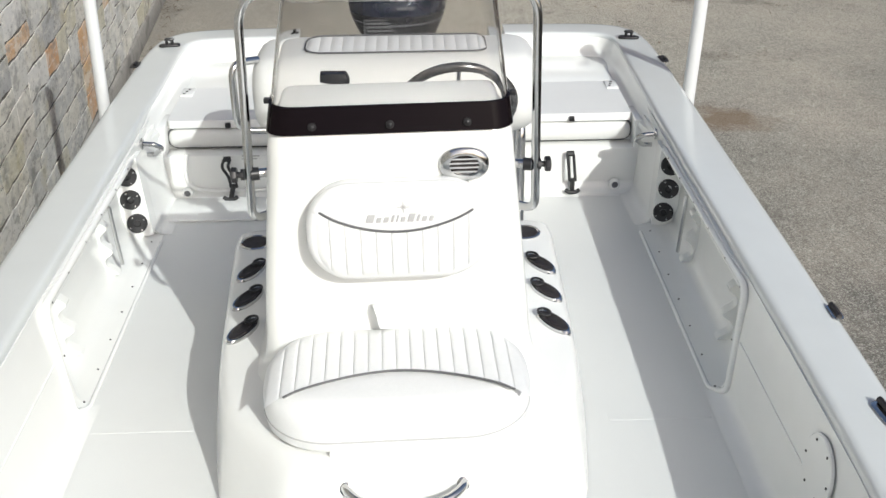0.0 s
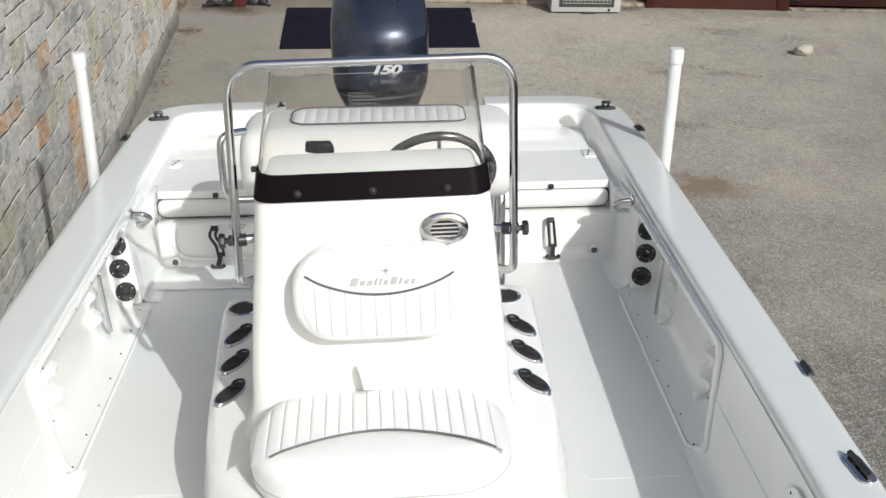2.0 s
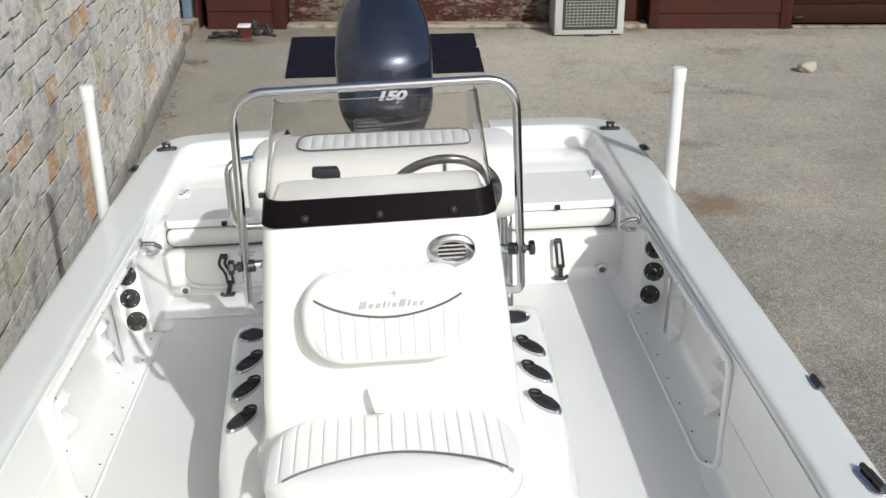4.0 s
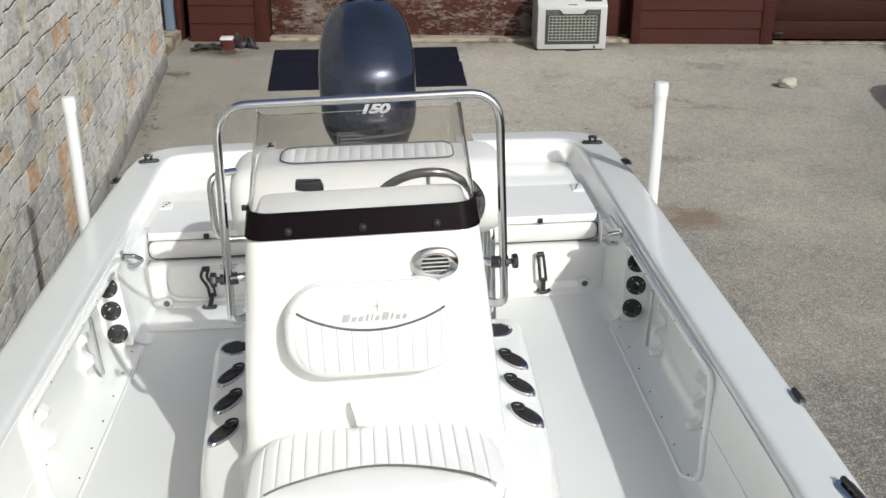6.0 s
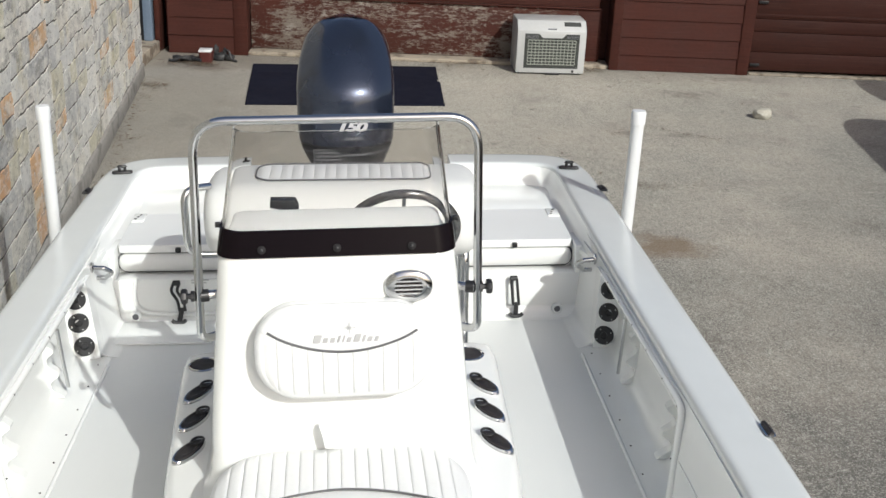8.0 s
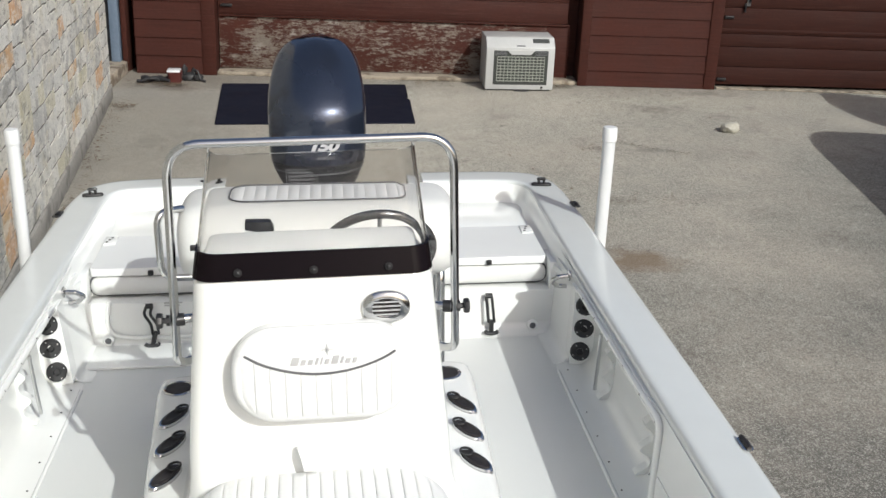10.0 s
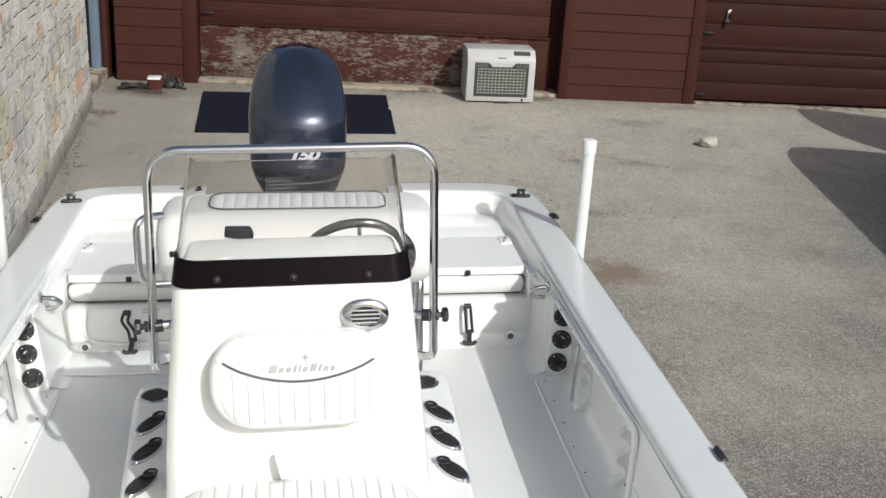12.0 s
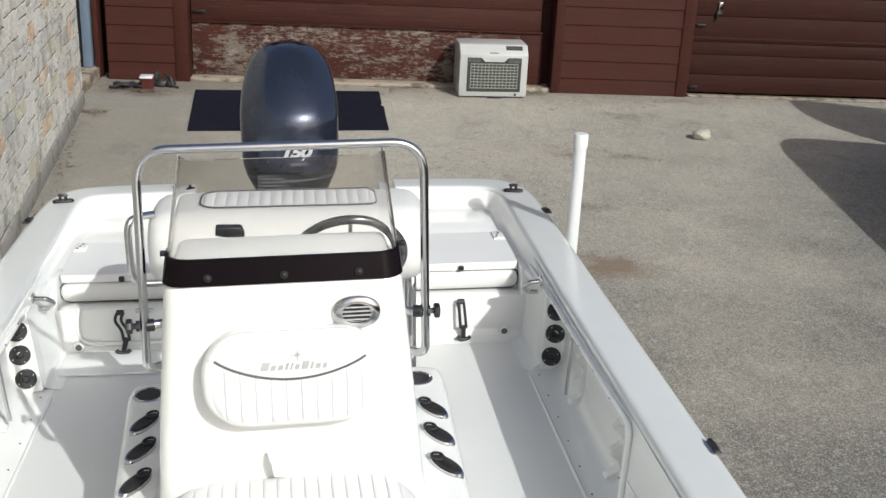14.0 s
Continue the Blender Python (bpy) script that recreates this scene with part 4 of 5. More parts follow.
cleat(-1.072, 5.02, 0.15, k=0.78, rise=1.25)
cleat(1.072, 5.02, -0.15, k=0.78, rise=1.25)
cleat(-0.56, 5.22, 0.0, True, "stern cleats", 0.55, 0.7)
cleat(1.128, 2.055, math.pi / 2 + 0.1, False, "side cleats", 0.95, 0.45)
cleat(1.170, 4.70, math.pi / 2 + 0.04, True, "side cleats", 0.75, 0.22)
cleat(-1.172, 4.745, math.pi / 2 - 0.04, True, "side cleats", 0.75, 0.22)
cleat(1.166, 2.515, math.pi / 2, False, "side cleats", 0.62, 0.30)


# ---- console ----
def build_console():
    con = thing("centre_console", (0, 2.8, SOLE), HELM, "white fibreglass centre console with moulded forward seat base", "console")
    # moulded base: a flared skirt, side ledges, and a narrower seat front with slanting corners (half outlines, front to back)
    foot = [(0, 1.955), (0.20, 1.955), (0.31, 1.985), (0.40, 2.11), (0.468, 2.25), (0.492, 2.345), (0.520, 2.53), (0.541, 2.713), (0.554, 2.955), (0.572, 3.20),
            (0.575, 3.36), (0.53, 3.42), (0.2, 3.42), (0, 3.42)]
    ledge = [(0, 2.075), (0.20, 2.075), (0.275, 2.10), (0.35, 2.21), (0.434, 2.345), (0.464, 2.42), (0.485, 2.53), (0.495, 2.66), (0.510, 2.955), (0.520, 3.20),
             (0.522, 3.32), (0.48, 3.38), (0.2, 3.39), (0, 3.39)]
    rows = []
    for z, t, inset in ((SOLE + 0.001, -0.06, 0), (SOLE + 0.006, -0.02, 0), (SOLE + 0.018, 0.03, 0), (0.90, 0.36, 0), (0.98, 0.66, 0), (1.03, 0.86, 0), (1.048, 0.92, 0.003),
                        (1.059, 0.96, 0.009), (1.065, 0.985, 0.017), (1.068, 1.0, 0.028)):
        half = [Vector((p[0] + (q[0] - p[0]) * t, p[1] + (q[1] - p[1]) * t, z)) for p, q in zip(foot, ledge)]
        half = [Vector((p.x * (1 - inset / 0.5), 2.75 + (p.y - 2.75) * (1 - inset / 0.66), z)) for p in curve(half, 4)]
        rows.append(half + [Vector((-p.x, p.y, z)) for p in half[-2:0:-1]])
    bm = B()
    loft(bm, rows)
    part("seat_base", bm, GEL, con, "white moulded base with forward seat and side ledges")
    # upper body
    bm = B()
    rows = []
    for z, w, y0, y1, r in ((1.060, 0.396, 2.385, 3.12, 0.14), (1.070, 0.380, 2.41, 3.11, 0.125), (1.080, 0.370, 2.435, 3.10, 0.11), (1.10, 0.362, 2.463, 3.09, 0.095), (1.13, 0.356, 2.483, 3.07, 0.078), (1.17, 0.352, 2.493, 3.05, 0.064), (1.25, 0.346, 2.496, 3.02, 0.055),
                            (1.50, 0.322, 2.493, 2.92, 0.055), (1.66, 0.306, 2.490, 2.82, 0.055), (1.733, 0.298, 2.488, 2.78, 0.055),
                            (1.749, 0.292, 2.494, 2.765, 0.05), (1.756, 0.282, 2.504, 2.755, 0.045), (1.758, 0.265, 2.52, 2.745, 0.04)):
        rows.append([(x, y, z) for x, y in rrect(-w, w, y0, y1, r, 7)])
    loft(bm, rows)
    part("body", bm, GEL, con)
    # padded dash hood
    bm = B()
    rows = []
    for z, w, y0, y1, r in ((1.750, 0.280, 2.535, 2.76, 0.03), (1.764, 0.280, 2.533, 2.765, 0.03), (1.774, 0.278, 2.538, 2.765, 0.03), (1.780, 0.274, 2.550, 2.76, 0.028), (1.783, 0.267, 2.57, 2.75, 0.024)):
        rows.append([(x, y, z) for x, y in rrect(-w, w, y0, y1, r, 6)])
    loft(bm, rows)
    part("dash_hood", bm, IVORY, con, "ivory padded dash hood")
    # windscreen
    ws = thing("windscreen", (0, 2.55, 1.744), HELM, "smoked acrylic windscreen with a black lower band", "windscreen")

    def screen(z, out=0.0):
        f = (z - 1.742) / 0.33
        w, y0, y1 = 0.297 - 0.041 * f + out, 2.487 + 0.125 * f - out, 2.86 + 0.03 * f
        pts = [(-w, y0 + 0.10)]
        for k in range(7):
            a = radians(180 + 90 * k / 6)
            pts.append((-w + 0.055 + 0.055 * math.cos(a), y0 + 0.055 + 0.055 * math.sin(a)))
        for k in range(7):
            a = radians(270 + 90 * k / 6)
            pts.append((w - 0.055 + 0.055 * math.cos(a), y0 + 0.055 + 0.055 * math.sin(a)))
        pts.append((w, y0 + 0.10))
        return [(x + 0.010 * f, y, z) for x, y in pts]

    def sheet(z0, z1, thick, out, slope=0.0):
        bm2 = B()
        rows2 = []
        for k in range(5):
            z = z0 + (z1 - z0) * k / 4
            a, b2 = screen(z, out), screen(z, out - thick)
            rows2.append(a + b2[::-1])
        loft(bm2, rows2)
        return bm2

    part("pane", sheet(1.804, 2.038, 0.005, 0.0), SMOKE, ws, "smoked transparent acrylic").visible_shadow = False
    part("band", sheet(1.749, 1.811, 0.007, 0.004), BAND, ws, "glossy black lower band")
    for x in (-0.185, 0.0, 0.185):
        bolt = part("bolt", lathe(B(), [(0.0105, 0), (0.0105, 0.0015), (0.009, 0.003), (0.005, 0.0035)], facing((x, 2.4865, 1.770), (0, -1, 0.35)), 14), BOLT, ws, "grey-black washer and bolt")
        part("bolt_head", lathe(B(), [(0.0045, 0.004), (0.0045, 0.0075), (0.003, 0.0085)], facing((x, 2.4865, 1.770), (0, -1, 0.35)), 6), BLACK, bolt)
    for x in (-0.297, 0.303):
        part("side_clip", box(B(), x - 0.007, x + 0.007, 2.575, 2.588, 1.800, 1.813, 0.002), BLACK, ws)
    # grab rail
    rail = thing("grab_rail", (0, 2.56, 1.5), HELM, "polished stainless steel grab rail arched over the console windscreen", "rail")
    pts = [(-0.300, 2.60, 1.500), (-0.357, 2.555, 1.500), (-0.340, 2.56, 2.078), (0.357, 2.56, 2.078), (0.362, 2.555, 1.500), (0.300, 2.60, 1.500)]
    path = [Vector(p) for p in pts]
    bar = bend(path[:2] + [path[2]], 0.03)[:-1] + bend([path[1].lerp(path[2], 0.3), path[2], path[3], path[4].lerp(path[3], 0.3)], 0.085, 10)[1:-1] + bend([path[3]] + path[4:], 0.03)[1:]
    part("bar", tube(B(), bar, 0.0112, 14), STEEL, rail)
    for s in (-1, 1):
        part("bracket", tube(B(), [(s * 0.300, 2.57, 1.624), (s * 0.352, 2.557, 1.624)], 0.0115, 12), STEEL, rail)
        part("collar", tube(B(), [(s * 0.330, 2.560, 1.624), (s * 0.350, 2.556, 1.624)], 0.0165, 14), BLACK, rail, "black plastic clamp")
        part("knob", lathe(B(), [(0.015, -0.004), (0.015, 0.004), (0.008, 0.005), (0.008, 0.014), (0.019, 0.014), (0.021, 0.018), (0.021, 0.026), (0.017, 0.029)], facing((s * 0.370, 2.556, 1.624), (s, 0, 0)), 8), BLACK, rail, "black plastic clamp knob")
    # oval vent cover
    v = thing("oval_vent", (0.168, 2.47, 1.69), HELM, "oval chrome louvred vent on the console front", "vent")
    m = facing((0.176, 2.488, 1.662), (0, -1, 0.02))
    oval = [(0.0615 * math.copysign(abs(math.cos(a)) ** 0.88, math.cos(a)), 0.0445 * math.copysign(abs(math.sin(a)) ** 0.88, math.sin(a))) for a in [2 * math.pi * k / 40 for k in range(40)]]
    bm = B()
    loft(bm, [[m @ Vector((a * f, b * f, h)) for a, b in oval] for f, h in ((1, 0), (1, 0.004), (0.95, 0.008), (0.84, 0.0115), (0.70, 0.0135), (0.58, 0.0138), (0.56, 0.009), (0.5, 0.008))])
    part("bezel", bm, STEEL, v, "polished chrome bezel")
    part("vent_hollow", lathe(B(), [(0.026, 0.0082), (0.026, 0.0092), (0.01, 0.0092)], m @ Matrix.Diagonal((1.45, 0.92, 1, 1)), 28), DARK, v, "dark hollow behind the louvres")
    for k in range(4):
        b2 = -0.0165 + 0.011 * k
        half = 0.037 * math.sqrt(max(0.05, 1 - (b2 / 0.028) ** 2))
        bm = B()
        loft(bm, [[m @ Vector((sx * half, b2 + dy, hh)) for dy, hh in ((-0.0036, 0.0095), (-0.002, 0.0145), (0.0030, 0.0165), (0.0044, 0.0125), (0.003, 0.0095))] for sx in (-1, 1)])
        part("louvre", bm, STEEL, v)
    # rod holders and cup holders on the ledges
    for s in (-1, 1):
        cup = thing("cup_holder", (s * 0.445 - 0.012, 3.27, 1.068), HELM, "steel-rimmed drink holder recessed in the console ledge", "cup holder", "ledge cup holders")
        part("rim", lathe(B(), [(0.052, 0.0), (0.052, 0.004), (0.047, 0.007), (0.042, 0.005), (0.040, -0.0)], facing((s * 0.445 - 0.012, 3.27, 1.067), (0, 0, 1)), 28), STEEL, cup)
        part("well", lathe(B(), [(0.0405, 0.005), (0.0405, 0.001), (0.02, 0.001)], facing((s * 0.445 - 0.012, 3.27, 1.0675), (0, 0, 1)), 28), DARK, cup)
        for y, x in ((3.06, 0.446), (2.89, 0.440), (2.71, 0.436)):
            x, y = x + (0.008 if s > 0 else 0.006), y + (0.008 if s < 0 else -0.018)
            rh = thing("rod_holder", (s * x, y, 1.068), HELM, "flush polished steel rod holder with black liner cap", "rod holder", "ledge rod holders")
            m = Matrix.Translation((s * x, y, 1.067)) @ Matrix.Rotation(radians(-62) if s > 0 else radians(-118), 4, "Z")
            oval = [(0.072 * math.cos(a), 0.030 * math.sin(a)) for a in [2 * math.pi * k / 28 for k in range(28)]]
            bm = B()
            loft(bm, [[m @ Vector((a * f, b * f, h)) for a, b in oval] for f, h in ((1, -0.006), (1, 0.005), (0.93, 0.010), (0.84, 0.010), (0.80, 0.006))])
            part("flange", bm, STEEL, rh)
            bm = B()
            loft(bm, [[m @ Vector((a * f - 0.006 * (1 - f), b * f, h)) for a, b in oval] for f, h in ((0.82, 0.006), (0.80, 0.013), (0.6, 0.015), (0.45, 0.011))])
            part("cap", bm, DARK, rh, "black rubber cap")
            bm = B()
            tube(bm, [m @ Vector((-0.046 + 0.021 * math.cos(a), 0.016 * math.sin(a), 0.016)) for a in [2 * math.pi * k / 20 for k in range(20)]], 0.0042, 8, close=True)
            part("cap_ring", bm, BLACK, rh, "black pull ring")
    # bowed grab handle on the seat front
    grab = part("grab_handle", tube(B(), curve([(-0.136, 2.085, 1.028), (-0.134, 2.050, 1.034), (-0.095, 2.008, 1.030), (0.0, 1.982, 1.026), (0.095, 2.006, 1.030), (0.137, 2.046, 1.034), (0.139, 2.085, 1.028)], 6), 0.0115, 12), STEEL, con, "bowed polished steel grab handle")
    for x in (-0.136, 0.139):
        part("handle_foot", lathe(B(), [(0.019, -0.004), (0.019, 0.002), (0.013, 0.005)], facing((x, 2.060, 1.028), (0, -1, 0.45)), 18), STEEL, grab)
    # steering wheel and throttle
    wh = thing("steering_wheel", (0.195, 2.98, 1.60), HELM, "polished steel steering wheel with dark grip", "steering wheel")
    m = facing((0.193, 2.98, 1.632), (0, 0.86, 0.50))
    R = 0.160
    part("rim", tube(B(), [m @ Vector((R * math.cos(a), R * math.sin(a), 0)) for a in [2 * math.pi * k / 40 for k in range(40)]], 0.0135, 12, close=True), STEEL_GRIP, wh)
    for k in range(3):
        a = radians(90 + 120 * k)
        part("spoke", tube(B(), [m @ Vector((0.02 * math.cos(a), 0.02 * math.sin(a), -0.03)), m @ Vector((R * math.cos(a), R * math.sin(a), 0))], 0.006, 8), STEEL, wh)
    part("hub", lathe(B(), [(0.03, -0.16), (0.03, -0.05), (0.03, -0.02), (0.015, -0.015)], m, 18), BLACK, wh)
    th = thing("throttle", (-0.10, 2.88, 1.60), HELM, "black engine throttle control with T-grip lever", "throttle")
    bm = B()
    prof = [(-0.186, 1.742), (-0.150, 1.740), (-0.134, 1.724), (-0.112, 1.722), (-0.104, 1.742), (-0.114, 1.764), (-0.184, 1.766)]
    loft(bm, [[(x, y, z) for x, z in prof] for y in (2.885, 2.922)])
    bmesh.ops.bevel(bm, geom=list(bm.edges), offset=0.004, segments=2, profile=0.5, affect="EDGES")
    part("grip", bm, BLACK, th)
    part("lever", tube(B(), bend([(-0.120, 2.903, 1.735), (-0.112, 2.90, 1.70), (-0.108, 2.86, 1.62), (-0.108, 2.80, 1.58)], 0.015), 0.0125, 10), BLACK, th)
    return con


BOLT = material("grey_black_washer", (0.016, 0.015, 0.016), 0.55, 0.0, spec=0.15, vary=0.3, scale=60)
# lighter mottling in the colour stands for broken glints on the black rim
STEEL_GRIP = material("glint_mottled_wheel_rim", (0.05, 0.05, 0.05), 0.22, 0.6, vary=0.9, scale=40, fine=70, colour2=(0.28, 0.28, 0.28))
CONSOLE = build_console()


# ---- cushions ----
def pad(owner, name, m, w, h, r, thick, mat, label="", seg=10, dome=0.012, edge=0.04):
    """Upholstered pad with a rounded outline: local x across, y up the pad, z out of it."""
    ring = rrect(-w / 2, w / 2, -h / 2, h / 2, r, seg)
    bm = B()
    rows = []
    steps = [(0.008, 0.0), (0.003, 0.006), (0.0, (thick - edge) * 0.6)]
    steps += [(edge * (1 - math.cos(a)), thick - edge + edge * math.sin(a)) for a in [math.pi / 2 * k / 7 for k in range(8)]]
    steps += [(edge + (min(w, h) / 2 - edge) * q, thick + dome * (1 - (1 - q) ** 2)) for q in (0.2, 0.5, 0.8)]
    for inset, z in steps:
        rows.append([m @ Vector((x * (1 - 2 * inset / w), y * (1 - 2 * inset / h), z)) for x, y in ring])
    loft(bm, rows)
    return part(name, bm, mat, owner, label)


def build_cushions():
    # backrest on the console front
    c = thing("backrest_cushion", (0.01, 2.46, 1.39), HELM, "white vinyl backrest cushion with pleated lower half and grey piping", "cushion")
    m = Matrix(((1, 0, 0, 0.011), (0, 0.01, -1, 2.492), (0, 1, 0.01, 1.507), (0, 0, 0, 1)))
    W, H, T = 0.452, 0.258, 0.066
    pad(c, "pad", m, W, H, 0.112, T, VINYL, "smooth white vinyl", 10, 0.003, 0.022)

    seam = rrect(-W / 2 + 0.001, W / 2 - 0.001, -H / 2 + 0.001, H / 2 - 0.001, 0.112, 10)
    part("edge_seam", tube(B(), [m @ Vector((x, y, T - 0.024)) for x, y in seam], 0.0018, 6, close=True), LOGO, c, "grey seam welt")

    def top(x):
        return 0.066 - 0.054 * (1 - (x / 0.19) ** 2)

    # pleats below the piping
    def lower(x):
        ax = abs(x)
        return -H / 2 + 0.010 + (0 if ax < W / 2 - 0.112 else 0.112 - math.sqrt(max(0.0, 0.112 ** 2 - (ax - (W / 2 - 0.112)) ** 2)))

    def pleat(x0, x1, ya, yb, height):
        """One stitched rib; the seams beside it are real grooves."""
        bm = B()
        rows = []
        for j in range(9):
            f = j / 8
            row = []
            for i in range(9):
                q = (0, 0.03, 0.09, 0.25, 0.5, 0.75, 0.91, 0.97, 1)[i]
                x = x0 + 0.0003 + (x1 - x0 - 0.0006) * q
                y = ya(x) + (yb(x) - ya(x)) * f
                puff = 0.0034 * (1 - abs(2 * q - 1) ** 8)
                end = min(1.0, 7 * f + 0.15, 5 * (1 - f) + 0.05)
                row.append(m @ Vector((x, y, height(x, f) + puff * end - 0.0039)))
            rows.append(row)
        loft(bm, rows, closed=False)
        part("pleat", bm, VINYL, c)

    n = 11
    step = 0.415 / n
    for k in range(n):
        x0 = -0.2075 + k * step
        pleat(x0, x0 + step, lambda x: max(top(x) - 0.005, lower(x)), lower, lambda x, f: T + 0.010 - 0.012 * max(0, (f - 0.75) / 0.25) ** 2 - 0.014 * max(0, (abs(x) - 0.16) / 0.05) ** 2)
    part("piping", tube(B(), [m @ Vector((x, top(x), T + 0.010 - 0.010 * max(0, (abs(x) - 0.14) / 0.05) ** 2)) for x in [-0.190 + 0.372 * k / 24 for k in range(25)]], 0.0030, 8), PIPING, c, "dark grey piping")
    # embroidered mark as plain shapes
    x = -0.080
    for w, h in ((0.019, 0.022), (0.012, 0.014), (0.012, 0.014), (0.007, 0.019), (0.005, 0.019), (0.011, 0.014), (0.016, 0.022), (0.007, 0.019), (0.012, 0.014), (0.010, 0.014)):
        bm = box(B(), x, x + w, 0.034, 0.034 + h, T + 0.0006, T + 0.0042, 0.0012, 1)
        for v in bm.verts:
            v.co = m @ (v.co + Vector(((v.co.y - 0.034) * 0.30, 0, 0)))
        part("embroidered_block", bm, LOGO, c, "grey embroidered mark", smooth=False)
        x += w + 0.0058
    bm = B()
    for a in range(4):
        q = math.pi * a / 4
        L = 0.016 if a % 2 == 0 else 0.008
        tube(bm, [m @ Vector((0.013 - L * math.cos(q), 0.074 - L * math.sin(q), T + 0.0040)), m @ Vector((0.013 + L * math.cos(q), 0.074 + L * math.sin(q), T + 0.0040))], 0.001, 5)
    part("embroidered_star", bm, LOGO, c)
    # seat cushion
    c = thing("seat_cushion", (0.006, 2.28, 1.07), HELM, "thick white vinyl seat cushion, pleated at the back with grey piping", "cushion")
    W, H, T = 0.662, 0.385, 0.125
    m = Matrix(((1, 0, 0, -0.008), (0, 1, 0, 2.322), (0, 0, 1, 1.080), (0, 0, 0, 1)))
    pad(c, "pad", m, W, H, 0.17, T, VINYL, "smooth white vinyl", 12, 0.003, 0.050)
    seam = rrect(-W / 2 + 0.001, W / 2 - 0.001, -H / 2 + 0.001, H / 2 - 0.001, 0.17, 12)
    part("lower_seam", tube(B(), [m @ Vector((x, y, 0.030)) for x, y in seam], 0.0022, 6, close=True), LOGO, c, "grey seam welt")

    def arc(x):
        return -0.055 - 0.088 * (abs(x) / 0.275) ** 1.8

    def upper(x):
        ax = abs(x)
        return H / 2 - 0.022 - (0 if ax < W / 2 - 0.17 else 0.17 - math.sqrt(max(0.0, 0.17 ** 2 - (ax - (W / 2 - 0.17)) ** 2)))

    n = 18
    step = 0.63 / n
    for k in range(n):
        x0 = -0.315 + k * step
        pleat(x0, x0 + step, lambda x: min(arc(x) + 0.005, upper(x)), upper, lambda x, f: T + 0.013 - 0.020 * max(0, (abs(x) - 0.24) / 0.08) ** 2 - 0.020 * max(0, (f - 0.7) / 0.3) ** 2)
    part("piping", tube(B(), [m @ Vector((x, arc(x), T + 0.012 - 0.014 * max(0, (abs(x) - 0.22) / 0.08) ** 2)) for x in [-0.270 + 0.55 * k / 30 for k in range(31)]], 0.0030, 8), PIPING, c, "dark grey piping")
    part("base_board", box(B(), -0.175, 0.175, 2.128, 2.20, 1.0695, 1.083, 0.003), GEL, c)
    bm = B()
    pts = curve([(-0.046, 2.500, 1.262), (-0.042, 2.470, 1.280), (-0.034, 2.450, 1.266), (-0.026, 2.452, 1.222)], 6)
    loft(bm, [[p + Vector((-0.021, 0, 0)), p + Vector((0.021, 0, 0)), p + Vector((0.021, 0.005, 0.003)), p + Vector((-0.021, 0.005, 0.003))] for p in pts])
    part("pull_strap", bm, VINYL, c, "white vinyl pull strap")
    # leaning post behind the console
    lp = thing("leaning_post", (0.0, 3.6, SOLE), BOAT @ Matrix.Translation((0.010, 0, 0)), "white upholstered leaning post on a polished steel frame", "seat")
    bm = B()
    prof = rrect(3.36, 3.78, 1.365, 1.632, 0.125, 8)
    rows = []
    for x, s in ((-0.480, 0.55), (-0.474, 0.72), (-0.460, 0.86), (-0.435, 0.96), (-0.395, 1.0), (-0.2, 1.01), (0, 1.015), (0.2, 1.01), (0.375, 1.0), (0.41, 0.96), (0.435, 0.86), (0.449, 0.72), (0.455, 0.55)):
        rows.append([(x, 3.57 + (y - 3.57) * s, 1.50 + (z - 1.50) * s) for y, z in prof])
    loft(bm, rows)
    part("bolster", bm, IVORY, lp, "ivory vinyl bolster")
    n = 16
    step = 0.60 / n
    for k in range(n):
        x0 = -0.30 + k * step
        bm = B()
        rows = []
        for j in range(7):
            f = j / 6
            row = []
            for i in range(5):
                x = x0 + step * i / 4
                e = max(0.0, (abs(x) - 0.26) / 0.04)
                ya, yb = 3.486 + 0.02 * e, 3.66 - 0.02 * e
                row.append((x, ya + (yb - ya) * f, 1.635 + 0.006 * math.sin(math.pi * i / 4) ** 0.5 * math.sin(math.pi * min(0.97, max(0.03, f))) ** 0.4))
            rows.append(row)
        loft(bm, rows, closed=False)
        part("pleat", bm, VINYL, lp)
    ring = rrect(-0.308, 0.308, 3.476, 3.668, 0.06, 6)
    part("piping", tube(B(), [(x, y, 1.638) for x, y in ring], 0.0028, 8, close=True), PIPING, lp, "dark grey piping")
    for s in (-1, 1):
        part("frame_loop", tube(B(), bend([(s * 0.40, 3.42, SOLE + 0.004), (s * 0.40, 3.44, 1.40), (s * 0.40, 3.74, 1.40), (s * 0.40, 3.78, SOLE + 0.004)], 0.06), 0.016, 12), STEEL, lp, "polished steel frame leg")
    part("arm_rail", tube(B(), bend([(-0.42, 3.40, 1.405), (-0.528, 3.38, 1.412), (-0.528, 3.38, 1.640), (-0.455, 3.46, 1.625)], 0.06), 0.012, 12), STEEL, lp, "polished steel arm rail")
    part("crossbar", tube(B(), [(-0.40, 3.43, 1.12), (0.40, 3.43, 1.12)], 0.013, 12), STEEL, lp)


build_cushions()


